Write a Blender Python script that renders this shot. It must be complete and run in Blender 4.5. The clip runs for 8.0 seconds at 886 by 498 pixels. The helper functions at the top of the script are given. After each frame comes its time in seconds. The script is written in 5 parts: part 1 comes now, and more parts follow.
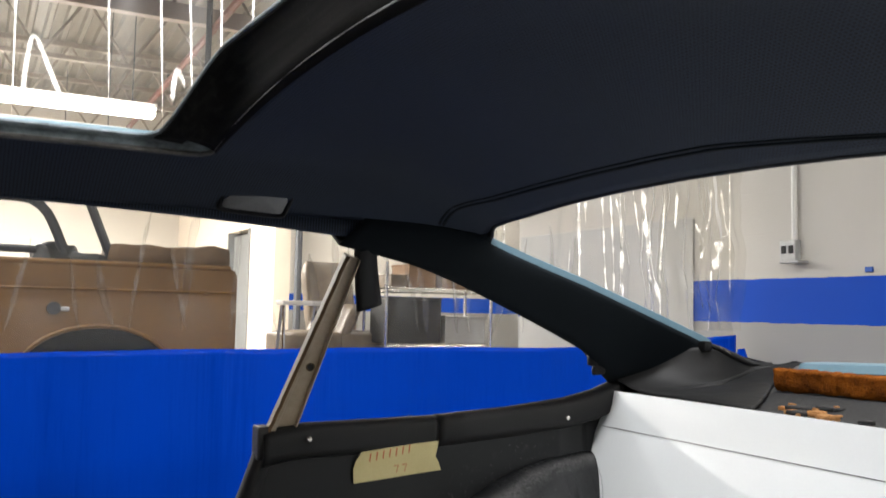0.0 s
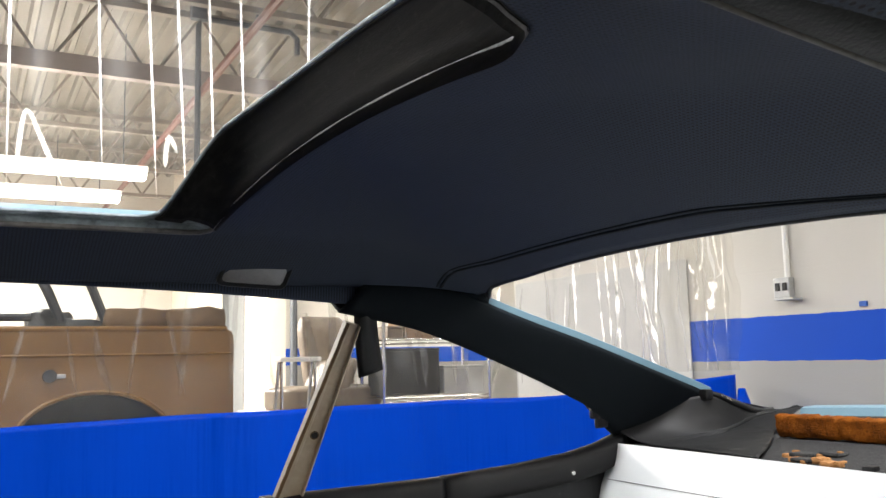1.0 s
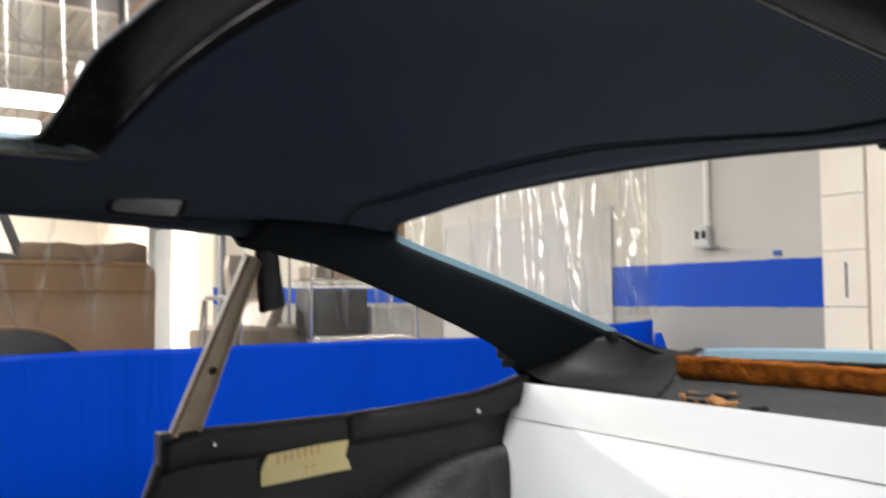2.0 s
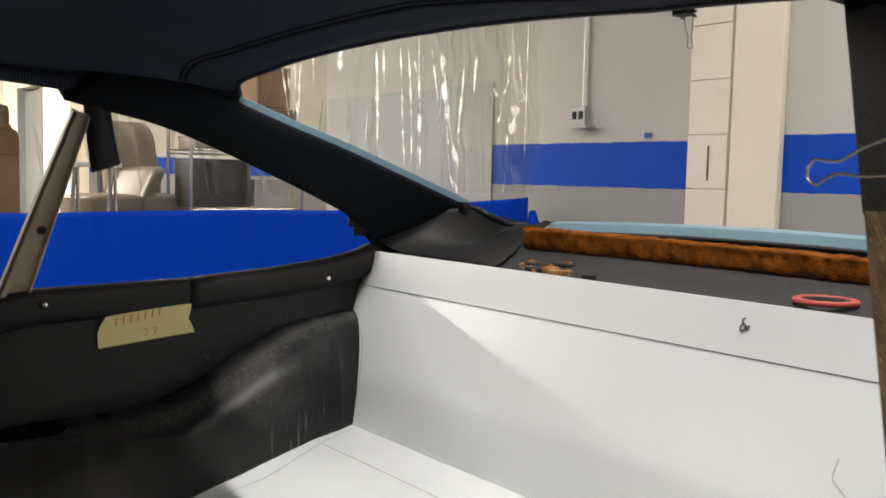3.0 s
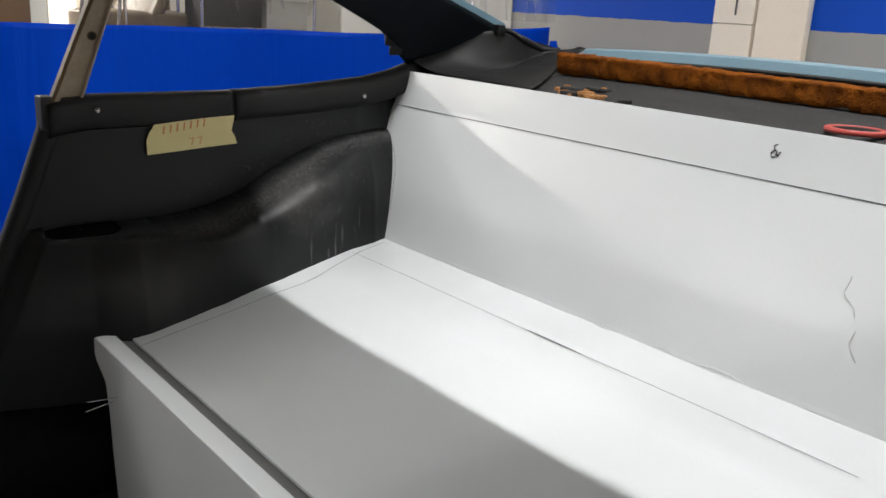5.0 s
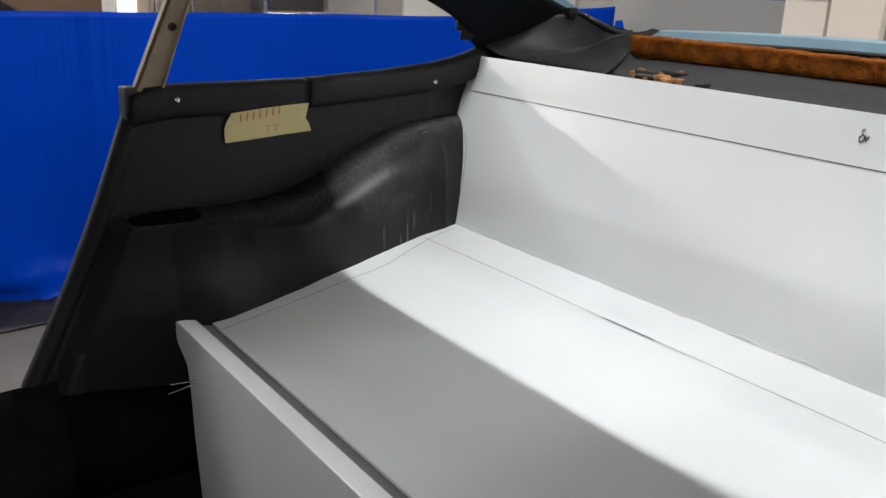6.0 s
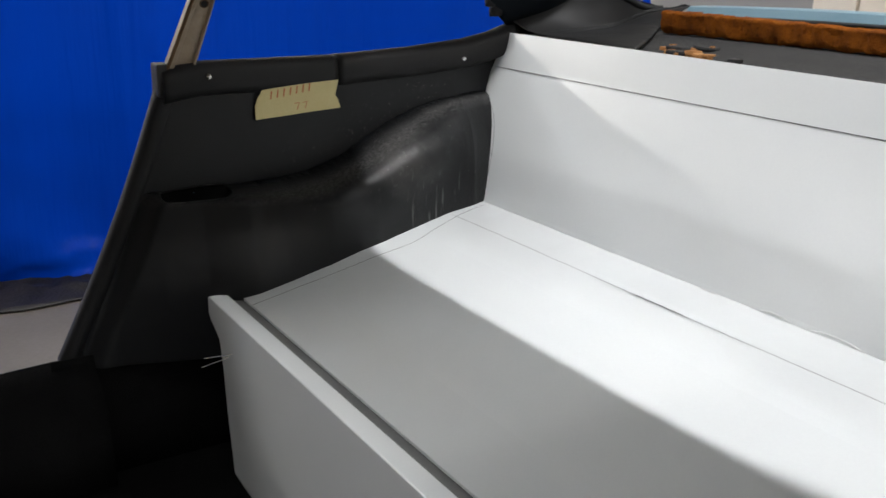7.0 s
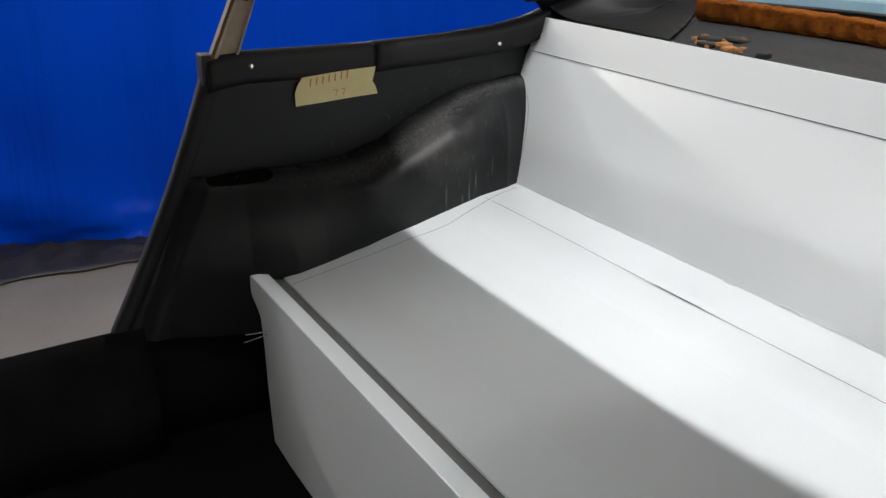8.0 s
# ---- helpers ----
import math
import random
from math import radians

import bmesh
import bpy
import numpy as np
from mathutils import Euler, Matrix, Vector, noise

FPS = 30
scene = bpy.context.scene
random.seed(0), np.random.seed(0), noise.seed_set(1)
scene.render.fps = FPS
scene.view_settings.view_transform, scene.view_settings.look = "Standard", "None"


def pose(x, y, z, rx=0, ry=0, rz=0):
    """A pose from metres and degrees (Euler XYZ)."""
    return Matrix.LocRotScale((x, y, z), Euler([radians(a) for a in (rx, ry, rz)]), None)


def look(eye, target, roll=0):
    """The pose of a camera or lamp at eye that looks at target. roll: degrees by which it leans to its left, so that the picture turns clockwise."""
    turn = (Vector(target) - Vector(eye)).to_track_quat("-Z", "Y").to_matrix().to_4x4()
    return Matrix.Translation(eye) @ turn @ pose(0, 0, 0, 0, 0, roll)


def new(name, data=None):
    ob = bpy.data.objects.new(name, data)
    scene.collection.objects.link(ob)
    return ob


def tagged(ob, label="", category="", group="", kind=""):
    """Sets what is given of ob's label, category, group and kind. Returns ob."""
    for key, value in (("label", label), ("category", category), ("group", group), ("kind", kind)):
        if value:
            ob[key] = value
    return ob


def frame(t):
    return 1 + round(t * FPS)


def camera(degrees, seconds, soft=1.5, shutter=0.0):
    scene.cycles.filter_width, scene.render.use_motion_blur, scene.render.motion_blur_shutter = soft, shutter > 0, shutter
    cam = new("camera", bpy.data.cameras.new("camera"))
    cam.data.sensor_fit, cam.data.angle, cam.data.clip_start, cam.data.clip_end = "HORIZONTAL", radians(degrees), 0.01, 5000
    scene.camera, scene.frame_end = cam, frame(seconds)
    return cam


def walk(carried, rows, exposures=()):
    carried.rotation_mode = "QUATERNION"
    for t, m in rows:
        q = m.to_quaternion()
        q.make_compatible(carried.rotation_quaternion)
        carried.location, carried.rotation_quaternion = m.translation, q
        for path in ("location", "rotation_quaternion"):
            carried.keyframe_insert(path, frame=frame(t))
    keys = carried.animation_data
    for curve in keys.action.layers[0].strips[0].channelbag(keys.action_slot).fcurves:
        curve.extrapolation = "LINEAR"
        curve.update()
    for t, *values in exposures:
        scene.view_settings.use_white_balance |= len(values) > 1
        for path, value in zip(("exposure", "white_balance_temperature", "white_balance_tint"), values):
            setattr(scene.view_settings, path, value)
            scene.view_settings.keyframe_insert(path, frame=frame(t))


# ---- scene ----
cam = camera(53.6, 8.0, shutter=0.4)
PATH = [
    (0, (-0.086, 0.113, 1.22), (0.852, 1.873, 1.361), 1.2),
    (0.5, (-0.091, 0.105, 1.232), (0.843, 1.859, 1.463), -0.1),
    (1, (-0.099, 0.101, 1.242), (0.848, 1.846, 1.489), -1.3),
    (1.5, (-0.088, 0.099, 1.247), (0.867, 1.84, 1.49), -1.0),
    (2, (-0.051, 0.098, 1.234), (1.027, 1.779, 1.35), -0.3),
    (2.2, (-0.034, 0.092, 1.238), (1.122, 1.725, 1.25), -0.2),
    (3.3, (0.015, 0.044, 1.208), (1.296, 1.563, 0.983), 1.9),
    (3.5, (0.01, 0.036, 1.202), (1.294, 1.541, 0.906), 2.2),
    (4, (-0.024, 0.032, 1.194), (1.263, 1.504, 0.77), 3.4),
    (5.5, (-0.069, 0.054, 1.208), (1.106, 1.573, 0.648), 2.8),
    (6, (-0.079, 0.059, 1.21), (1.043, 1.61, 0.63), 2.4),
    (6.5, (-0.084, 0.062, 1.211), (1.036, 1.61, 0.621), 2.5),
    (7, (-0.091, 0.059, 1.205), (0.982, 1.627, 0.581), 2.1),
    (7.5, (-0.084, 0.038, 1.238), (0.902, 1.639, 0.555), 1.4),
    (8, (-0.088, 0.018, 1.271), (0.877, 1.612, 0.542), 1.9),
]
walk(cam, [(t, look(eye, target, roll)) for t, eye, target, roll in PATH],
     [(0, -0.1, 6350, 10), (0.5, 0.15, 6350, 10), (1.0, 0.3, 6350, 10), (1.6, 0.3, 6350, 10), (2.1, 0.0, 6450, 10), (3.3, -0.5, 6850, 10), (4.2, -0.5, 6850, 10), (5.3, -0.44, 6350, 10), (8.0, -0.44, 6350, 10)])

# ---- light ----
FLOOR = 0.13      # level of the workshop floor; the car stands on it
MID = 0.765       # the car's middle line in y

world = bpy.data.worlds.new("workshop_air")
scene.world = world
world.use_nodes = True
world.node_tree.nodes["Background"].inputs[0].default_value = (0.9, 0.93, 1.0, 1)
world.node_tree.nodes["Background"].inputs[1].default_value = 0.02


def tube_lamp(x, y, z, length, along, power, width=0.035, warm=(1.0, 0.96, 0.90)):
    data = bpy.data.lights.new("tube_light", "AREA")
    data.shape, data.energy, data.color = "RECTANGLE", power, warm
    data.size, data.size_y = (length, width) if along == "x" else (width, length)
    ob = new("tube_light", data)
    ob.matrix_world = pose(x, y, z)
    return ob


LAMPS = [  # x, y, z, length, direction, watts, width
    (0.47, 0.50, 3.08, 0.32, "y", 72),
    (-0.175, 0.42, 2.50, 0.32, "y", 11.5),
    (-1.9, -3.6, 3.3, 3.6, "x", 43, 0.16),
    (1.6, -3.6, 3.3, 3.6, "x", 44, 0.16),
    (0.25, 9.2, 3.08, 2.4, "x", 420),
    (0.20, 10.6, 3.08, 2.4, "x", 420),
    (-4.6, 9.6, 3.08, 2.4, "x", 260),
    (-6.5, 9.8, 3.08, 2.4, "x", 400),
    (4.6, 6.4, 3.4, 2.4, "x", 20),
    (5.0, 8.8, 3.4, 2.4, "x", 34),
    (-2.6, 5.0, 3.3, 2.4, "x", 70),
    (-0.3, 4.3, 3.4, 2.4, "y", 50),
    (-0.5, 13.6, 3.3, 3.6, "x", 320),
    (2.5, 0.3, 3.3, 2.4, "y", 26),
]
for k, row in enumerate(LAMPS):
    tube_lamp(*row, warm=(1.0, 0.985, 0.97) if k < 2 else (0.93, 0.97, 1.0) if k in (2, 3, 10, 11, 13) else (1.0, 0.96, 0.90))


# ---- materials ----
def shader(name):
    m = bpy.data.materials.new(name)
    m.use_nodes = True
    return m, m.node_tree.nodes, m.node_tree.links, m.node_tree.nodes["Principled BSDF"]


def surface(name, low, high, rough=0.5, scale=8.0, fine=200.0, bump=0.15, depth=0.002, metal=0.0, spread=0.1, stretch=(1, 1, 1), spec=0.5):
    """A surface with slow colour change, fine grain and relief, in metres."""
    m, n, l, b = shader(name)
    co = n.new("ShaderNodeTexCoord")
    mp = n.new("ShaderNodeMapping")
    mp.inputs["Scale"].default_value = stretch
    l.new(co.outputs["Object"], mp.inputs[0])
    big, small = n.new("ShaderNodeTexNoise"), n.new("ShaderNodeTexNoise")
    big.inputs["Scale"].default_value, small.inputs["Scale"].default_value = scale, fine
    big.inputs["Detail"].default_value, small.inputs["Detail"].default_value = 5, 3
    for t in (big, small):
        l.new(mp.outputs[0], t.inputs["Vector"])
    mix = n.new("ShaderNodeMath")
    mix.operation = "MULTIPLY_ADD"
    mix.inputs[1].default_value = 0.25
    l.new(small.outputs[0], mix.inputs[0])
    sub = n.new("ShaderNodeMath")
    sub.operation = "MULTIPLY"
    sub.inputs[1].default_value = 0.75
    l.new(big.outputs[0], sub.inputs[0])
    l.new(sub.outputs[0], mix.inputs[2])
    ramp = n.new("ShaderNodeValToRGB")
    ramp.color_ramp.elements[0].position, ramp.color_ramp.elements[1].position = 0.32, 0.68
    ramp.color_ramp.elements[0].color, ramp.color_ramp.elements[1].color = (*low, 1), (*high, 1)
    l.new(mix.outputs[0], ramp.inputs[0])
    l.new(ramp.outputs[0], b.inputs["Base Color"])
    rr = n.new("ShaderNodeMapRange")
    rr.inputs[3].default_value, rr.inputs[4].default_value = max(0.02, rough - spread), min(1, rough + spread)
    l.new(big.outputs[0], rr.inputs[0])
    l.new(rr.outputs[0], b.inputs["Roughness"])
    b.inputs["Metallic"].default_value = metal
    b.inputs["Specular IOR Level"].default_value = spec
    bp = n.new("ShaderNodeBump")
    bp.inputs["Strength"].default_value, bp.inputs["Distance"].default_value = bump, depth
    l.new(small.outputs[0], bp.inputs["Height"])
    l.new(bp.outputs[0], b.inputs["Normal"])
    return m


def marks_over(m, colour, scale, low, high, stretch=(1, 1, 1), strength=1.0, zone=None):
    """Lays spots or streaks of another colour over a surface."""
    n, l = m.node_tree.nodes, m.node_tree.links
    b = n["Principled BSDF"]
    old = b.inputs["Base Color"].links[0].from_socket
    co, mp, t, ramp, mix = (n.new(k) for k in ("ShaderNodeTexCoord", "ShaderNodeMapping", "ShaderNodeTexNoise", "ShaderNodeValToRGB", "ShaderNodeMix"))
    mp.inputs["Scale"].default_value = stretch
    l.new(co.outputs["Object"], mp.inputs[0])
    l.new(mp.outputs[0], t.inputs["Vector"])
    t.inputs["Scale"].default_value, t.inputs["Detail"].default_value = scale, 4
    ramp.color_ramp.elements[0].position, ramp.color_ramp.elements[1].position = low, high
    l.new(t.outputs[0], ramp.inputs[0])
    fac = ramp.outputs[0]
    mul = n.new("ShaderNodeMath")
    mul.operation = "MULTIPLY"
    mul.inputs[1].default_value = strength
    l.new(fac, mul.inputs[0])
    fac = mul.outputs[0]
    if zone:
        # zone: a soft ball (x, y, z, radius) in which the marks lie
        vm, mr, m2 = n.new("ShaderNodeVectorMath"), n.new("ShaderNodeMapRange"), n.new("ShaderNodeMath")
        vm.operation = "DISTANCE"
        vm.inputs[1].default_value = zone[:3]
        l.new(co.outputs["Object"], vm.inputs[0])
        mr.inputs[1].default_value, mr.inputs[2].default_value = zone[3], zone[3] * 0.3
        l.new(vm.outputs["Value"], mr.inputs[0])
        m2.operation = "MULTIPLY"
        l.new(fac, m2.inputs[0])
        l.new(mr.outputs[0], m2.inputs[1])
        fac = m2.outputs[0]
    mix.data_type = "RGBA"
    l.new(fac, mix.inputs[0])
    l.new(old, mix.inputs[6])
    mix.inputs[7].default_value = (*colour, 1)
    l.new(mix.outputs[2], b.inputs["Base Color"])
    return m


def plain(name, colour, rough=0.5, metal=0.0):
    m, n, l, b = shader(name)
    b.inputs["Base Color"].default_value = (*colour, 1)
    b.inputs["Roughness"].default_value, b.inputs["Metallic"].default_value = rough, metal
    return m


def glow(name, colour, strength):
    m, n, l, b = shader(name)
    b.inputs["Emission Color"].default_value = (*colour, 1)
    b.inputs["Emission Strength"].default_value = strength
    return m


VINYL = surface("black_grained_vinyl", (0.0045, 0.0045, 0.005), (0.0095, 0.0095, 0.010), 0.50, 6, 900, 0.35, 0.0012, spec=0.28)
TRIM = surface("scuffed_black_vinyl", (0.0034, 0.0037, 0.0042), (0.0066, 0.0071, 0.0078), 0.37, 5, 700, 0.35, 0.0012, spec=0.30)
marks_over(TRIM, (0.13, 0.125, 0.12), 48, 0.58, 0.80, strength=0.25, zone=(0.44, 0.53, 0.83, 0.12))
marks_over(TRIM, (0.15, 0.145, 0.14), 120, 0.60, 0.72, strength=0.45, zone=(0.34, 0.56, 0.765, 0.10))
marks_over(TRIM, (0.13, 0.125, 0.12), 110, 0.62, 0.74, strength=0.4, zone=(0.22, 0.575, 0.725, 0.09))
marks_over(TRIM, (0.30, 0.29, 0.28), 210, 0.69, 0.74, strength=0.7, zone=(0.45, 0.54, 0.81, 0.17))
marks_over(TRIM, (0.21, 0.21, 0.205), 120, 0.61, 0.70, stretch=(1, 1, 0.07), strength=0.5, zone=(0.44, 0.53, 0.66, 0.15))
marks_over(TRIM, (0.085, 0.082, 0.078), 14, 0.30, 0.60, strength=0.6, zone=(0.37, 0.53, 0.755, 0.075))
marks_over(TRIM, (0.035, 0.035, 0.034), 16, 0.54, 0.85, strength=0.12)


def rim_dust(m, line, colour, strength):
    """Dust and scuffs along the shoulder of the armrest; line: its height over x, in the car's own coordinates."""
    n, l = m.node_tree.nodes, m.node_tree.links
    b = n["Principled BSDF"]
    old = b.inputs["Base Color"].links[0].from_socket
    co, sp, ramp, no, spots, mix = (n.new(k) for k in ("ShaderNodeTexCoord", "ShaderNodeSeparateXYZ", "ShaderNodeValToRGB", "ShaderNodeTexNoise", "ShaderNodeValToRGB", "ShaderNodeMix"))
    l.new(co.outputs["Object"], sp.inputs[0])

    def spread(socket, a, b_, c, d):
        r = n.new("ShaderNodeMapRange")
        for i, v in enumerate((a, b_, c, d)):
            r.inputs[i + 1].default_value = v
        l.new(socket, r.inputs[0])
        return r.outputs[0]

    def maths(kind, p, q):
        r = n.new("ShaderNodeMath")
        r.operation = kind
        l.new(p, r.inputs[0])
        l.new(q, r.inputs[1])
        return r.outputs[0]

    x0, x1 = line[0][0], line[-1][0]
    z0, z1 = min(z for x, z in line), max(z for x, z in line)
    el = ramp.color_ramp.elements
    while len(el) < len(line):
        el.new(0.5)
    for e, (x, z) in zip(el, line):
        e.position = (x - x0) / (x1 - x0)
        v = (z - z0) / (z1 - z0)
        e.color = (v, v, v, 1)
    l.new(spread(sp.outputs[0], x0, x1, 0, 1), ramp.inputs[0])
    below = maths("SUBTRACT", spread(ramp.outputs[0], 0, 1, z0, z1), sp.outputs[2])
    mask = maths("MULTIPLY", spread(below, -0.001, 0.004, 0, 1), spread(below, 0.004, 0.020, 1, 0))
    mask = maths("MULTIPLY", mask, spread(sp.outputs[0], 0.02, 0.25, 0.25, 1))
    no.inputs["Scale"].default_value, no.inputs["Detail"].default_value = 210, 6
    l.new(co.outputs["Object"], no.inputs["Vector"])
    spots.color_ramp.elements[0].position, spots.color_ramp.elements[1].position = 0.38, 0.66
    l.new(no.outputs[0], spots.inputs[0])
    mask = maths("MULTIPLY", mask, spread(spots.outputs[0], 0, 1, 0.06, strength))
    mix.data_type = "RGBA"
    l.new(mask, mix.inputs[0])
    l.new(old, mix.inputs[6])
    mix.inputs[7].default_value = (*colour, 1)
    l.new(mix.outputs[2], b.inputs["Base Color"])


rim_dust(TRIM, [(-0.05, 0.722), (0.0, 0.722), (0.10, 0.721), (0.17, 0.723), (0.23, 0.731), (0.293, 0.752), (0.336, 0.777), (0.381, 0.803), (0.438, 0.825), (0.497, 0.839), (0.572, 0.845), (0.65, 0.843)], (0.15, 0.147, 0.145), 0.52)
HEADLINER = surface("dark_navy_headliner_cloth", (0.020, 0.029, 0.051), (0.029, 0.039, 0.063), 0.75, 4, 600, 0.5, 0.001, spec=0.25)
PILLAR_CLOTH = surface("dark_pillar_cloth", (0.0052, 0.0075, 0.0100), (0.0078, 0.0106, 0.0136), 0.85, 4, 700, 0.5, 0.001, spec=0.12)
def perforate(m, pitch):
    """Fine rows of pin holes, as in perforated lining."""
    n, l = m.node_tree.nodes, m.node_tree.links
    b = n["Principled BSDF"]
    old = b.inputs["Base Color"].links[0].from_socket
    co, vo, gt, mix = (n.new(k) for k in ("ShaderNodeTexCoord", "ShaderNodeTexVoronoi", "ShaderNodeMath", "ShaderNodeMix"))
    vo.voronoi_dimensions = "2D"
    vo.inputs["Scale"].default_value, vo.inputs["Randomness"].default_value = 1 / pitch, 0.0
    l.new(co.outputs["Object"], vo.inputs["Vector"])
    gt.operation, gt.inputs[1].default_value = "LESS_THAN", 0.26
    l.new(vo.outputs["Distance"], gt.inputs[0])
    mix.data_type = "RGBA"
    l.new(gt.outputs[0], mix.inputs[0])
    l.new(old, mix.inputs[6])
    mix.inputs[7].default_value = (0.010, 0.0125, 0.019, 1)
    l.new(mix.outputs[2], b.inputs["Base Color"])


perforate(HEADLINER, 0.004)
CARPET = surface("black_carpet", (0.0032, 0.0032, 0.0034), (0.0075, 0.0075, 0.0075), 0.95, 12, 500, 0.9, 0.004, spec=0.02)
SUNFRAME = surface("dark_worn_sunroof_frame", (0.0045, 0.0046, 0.0047), (0.0135, 0.0132, 0.013), 0.8, 9, 160, 0.2, 0.001, stretch=(6, 1, 6), spec=0.06)
marks_over(SUNFRAME, (0.05, 0.047, 0.043), 60, 0.44, 0.72, stretch=(2.5, 0.10, 2.5), strength=0.22)
marks_over(SUNFRAME, (0.075, 0.07, 0.064), 9, 0.48, 0.75, stretch=(1, 0.5, 1), strength=0.14)
marks_over(SUNFRAME, (0.09, 0.085, 0.08), 150, 0.62, 0.75, strength=0.15)
RIM = surface("worn_blue_grey_roof_edge", (0.035, 0.045, 0.055), (0.26, 0.31, 0.34), 0.5, 26, 200, 0.3)
WORN = surface("worn_grey_edge", (0.012, 0.012, 0.012), (0.135, 0.13, 0.125), 0.6, 55, 200, 0.3)
BOARD = surface("pale_grey_plastic_board", (0.66, 0.68, 0.69), (0.71, 0.73, 0.735), 0.22, 3, 300, 0.03, 0.0003, spread=0.04)
PARTITION = surface("off_white_hardboard", (0.43, 0.425, 0.41), (0.50, 0.495, 0.475), 0.6, 3, 80, 0.1)
BOARD_EDGE = surface("cut_board_edge", (0.60, 0.61, 0.61), (0.68, 0.69, 0.69), 0.6, 20, 300, 0.1)
PENCIL = plain("pencil_line", (0.07, 0.07, 0.075), 0.6)
SLOT_RIM = surface("lightened_black_slot_rim", (0.020, 0.020, 0.020), (0.085, 0.082, 0.078), 0.45, 60, 300, 0.3)
GAP_STRIP = surface("gap_shade_strip", (0.13, 0.13, 0.128), (0.17, 0.17, 0.165), 0.8, 9, 200, 0.2)
GAP = surface("grey_board_gap", (0.13, 0.13, 0.13), (0.18, 0.18, 0.175), 0.8, 9, 200, 0.2)
BODY_BLUE = surface("light_blue_body_paint", (0.135, 0.235, 0.295), (0.17, 0.275, 0.335), 0.4, 6, 120, 0.05)
BEIGE = surface("beige_painted_steel", (0.31, 0.245, 0.17), (0.47, 0.39, 0.29), 0.5, 14, 160, 0.2, stretch=(1, 1, 1))
FIBRE = surface("brown_glue_stained_fibre", (0.042, 0.027, 0.014), (0.190, 0.132, 0.070), 0.85, 110, 700, 0.7, 0.0015, stretch=(1, 1, 0.8), spec=0.2)
marks_over(FIBRE, (0.022, 0.013, 0.007), 105, 0.50, 0.66, strength=0.35)
marks_over(FIBRE, (0.36, 0.27, 0.16), 330, 0.66, 0.72, strength=0.7)
marks_over(FIBRE, (0.105, 0.045, 0.018), 45, 0.52, 0.68, strength=0.35)
FOAM = surface("orange_brown_foam", (0.10, 0.026, 0.0025), (0.29, 0.088, 0.008), 0.95, 45, 500, 1.0, 0.004, spec=0.1)
marks_over(FOAM, (0.035, 0.009, 0.001), 190, 0.58, 0.70, strength=0.5)
marks_over(FOAM, (0.06, 0.018, 0.003), 30, 0.52, 0.76, strength=0.35)
FOAM_DRY = surface("pale_dry_foam", (0.26, 0.115, 0.04), (0.46, 0.24, 0.10), 0.95, 60, 400, 1.0, 0.003, spec=0.1)
SHELF = surface("grey_black_shelf_felt", (0.007, 0.007, 0.0075), (0.026, 0.0255, 0.025), 0.9, 14, 260, 0.8, 0.002, stretch=(2.5, 0.7, 1))
marks_over(SHELF, (0.13, 0.125, 0.12), 170, 0.64, 0.76, strength=0.6)
marks_over(SHELF, (0.17, 0.162, 0.155), 28, 0.30, 0.60, stretch=(2.0, 1, 1), strength=0.9, zone=(1.02, 0.265, 0.958, 0.19))
TAPE = surface("pale_yellow_masking_tape", (0.55, 0.47, 0.22), (0.64, 0.56, 0.29), 0.7, 12, 350, 0.5, 0.0006)
INK = plain("red_brown_ink", (0.48, 0.14, 0.06), 0.7)
BLACK_INK = plain("black_marker_ink", (0.01, 0.01, 0.01), 0.5)
THREAD = plain("pale_brown_padding_thread", (0.20, 0.145, 0.09), 0.8)
DULL_STEEL = plain("dull_nickel", (0.34, 0.33, 0.32), 0.38, 1.0)
STEEL = plain("bright_nickel", (0.75, 0.74, 0.72), 0.22, 1.0)
CLIP_BLACK = surface("black_enamelled_steel", (0.005, 0.005, 0.005), (0.009, 0.009, 0.009), 0.4, 60, 600, 0.1, 0.0003, spec=0.25)
LENS = surface("grey_frosted_lamp_lens", (0.18, 0.18, 0.19), (0.26, 0.26, 0.27), 0.4, 20, 300, 0.2)
BOOT = surface("dull_black_lining_vinyl", (0.0085, 0.0086, 0.009), (0.017, 0.017, 0.0175), 0.52, 7, 500, 0.3, 0.001, spec=0.22)
TORN_VINYL = surface("glossy_black_loose_vinyl", (0.0035, 0.0035, 0.004), (0.008, 0.008, 0.0085), 0.42, 8, 500, 0.3, 0.001, spec=0.09)
RUBBER = surface("black_rubber_seal", (0.010, 0.010, 0.010), (0.022, 0.022, 0.022), 0.55, 15, 400, 0.3)
CONCRETE = surface("grey_concrete_floor", (0.205, 0.178, 0.146), (0.29, 0.255, 0.212), 0.55, 2.2, 90, 0.25, 0.002)
CREAM = surface("cream_painted_block", (0.76, 0.675, 0.565), (0.83, 0.75, 0.64), 0.6, 5, 120, 0.35, 0.002)
CREAM_SMOOTH = surface("cream_painted_steel_cladding", (0.78, 0.68, 0.56), (0.84, 0.75, 0.63), 0.5, 2, 60, 0.1)
DECK = surface("off_white_roof_deck", (0.18, 0.168, 0.146), (0.24, 0.224, 0.194), 0.6, 2, 40, 0.1)
BEAM = surface("mauve_grey_beam_paint", (0.30, 0.255, 0.235), (0.38, 0.325, 0.30), 0.6, 4, 80, 0.1)
JOIST = surface("grey_beige_joist_paint", (0.20, 0.175, 0.15), (0.28, 0.25, 0.215), 0.6, 4, 80, 0.1)
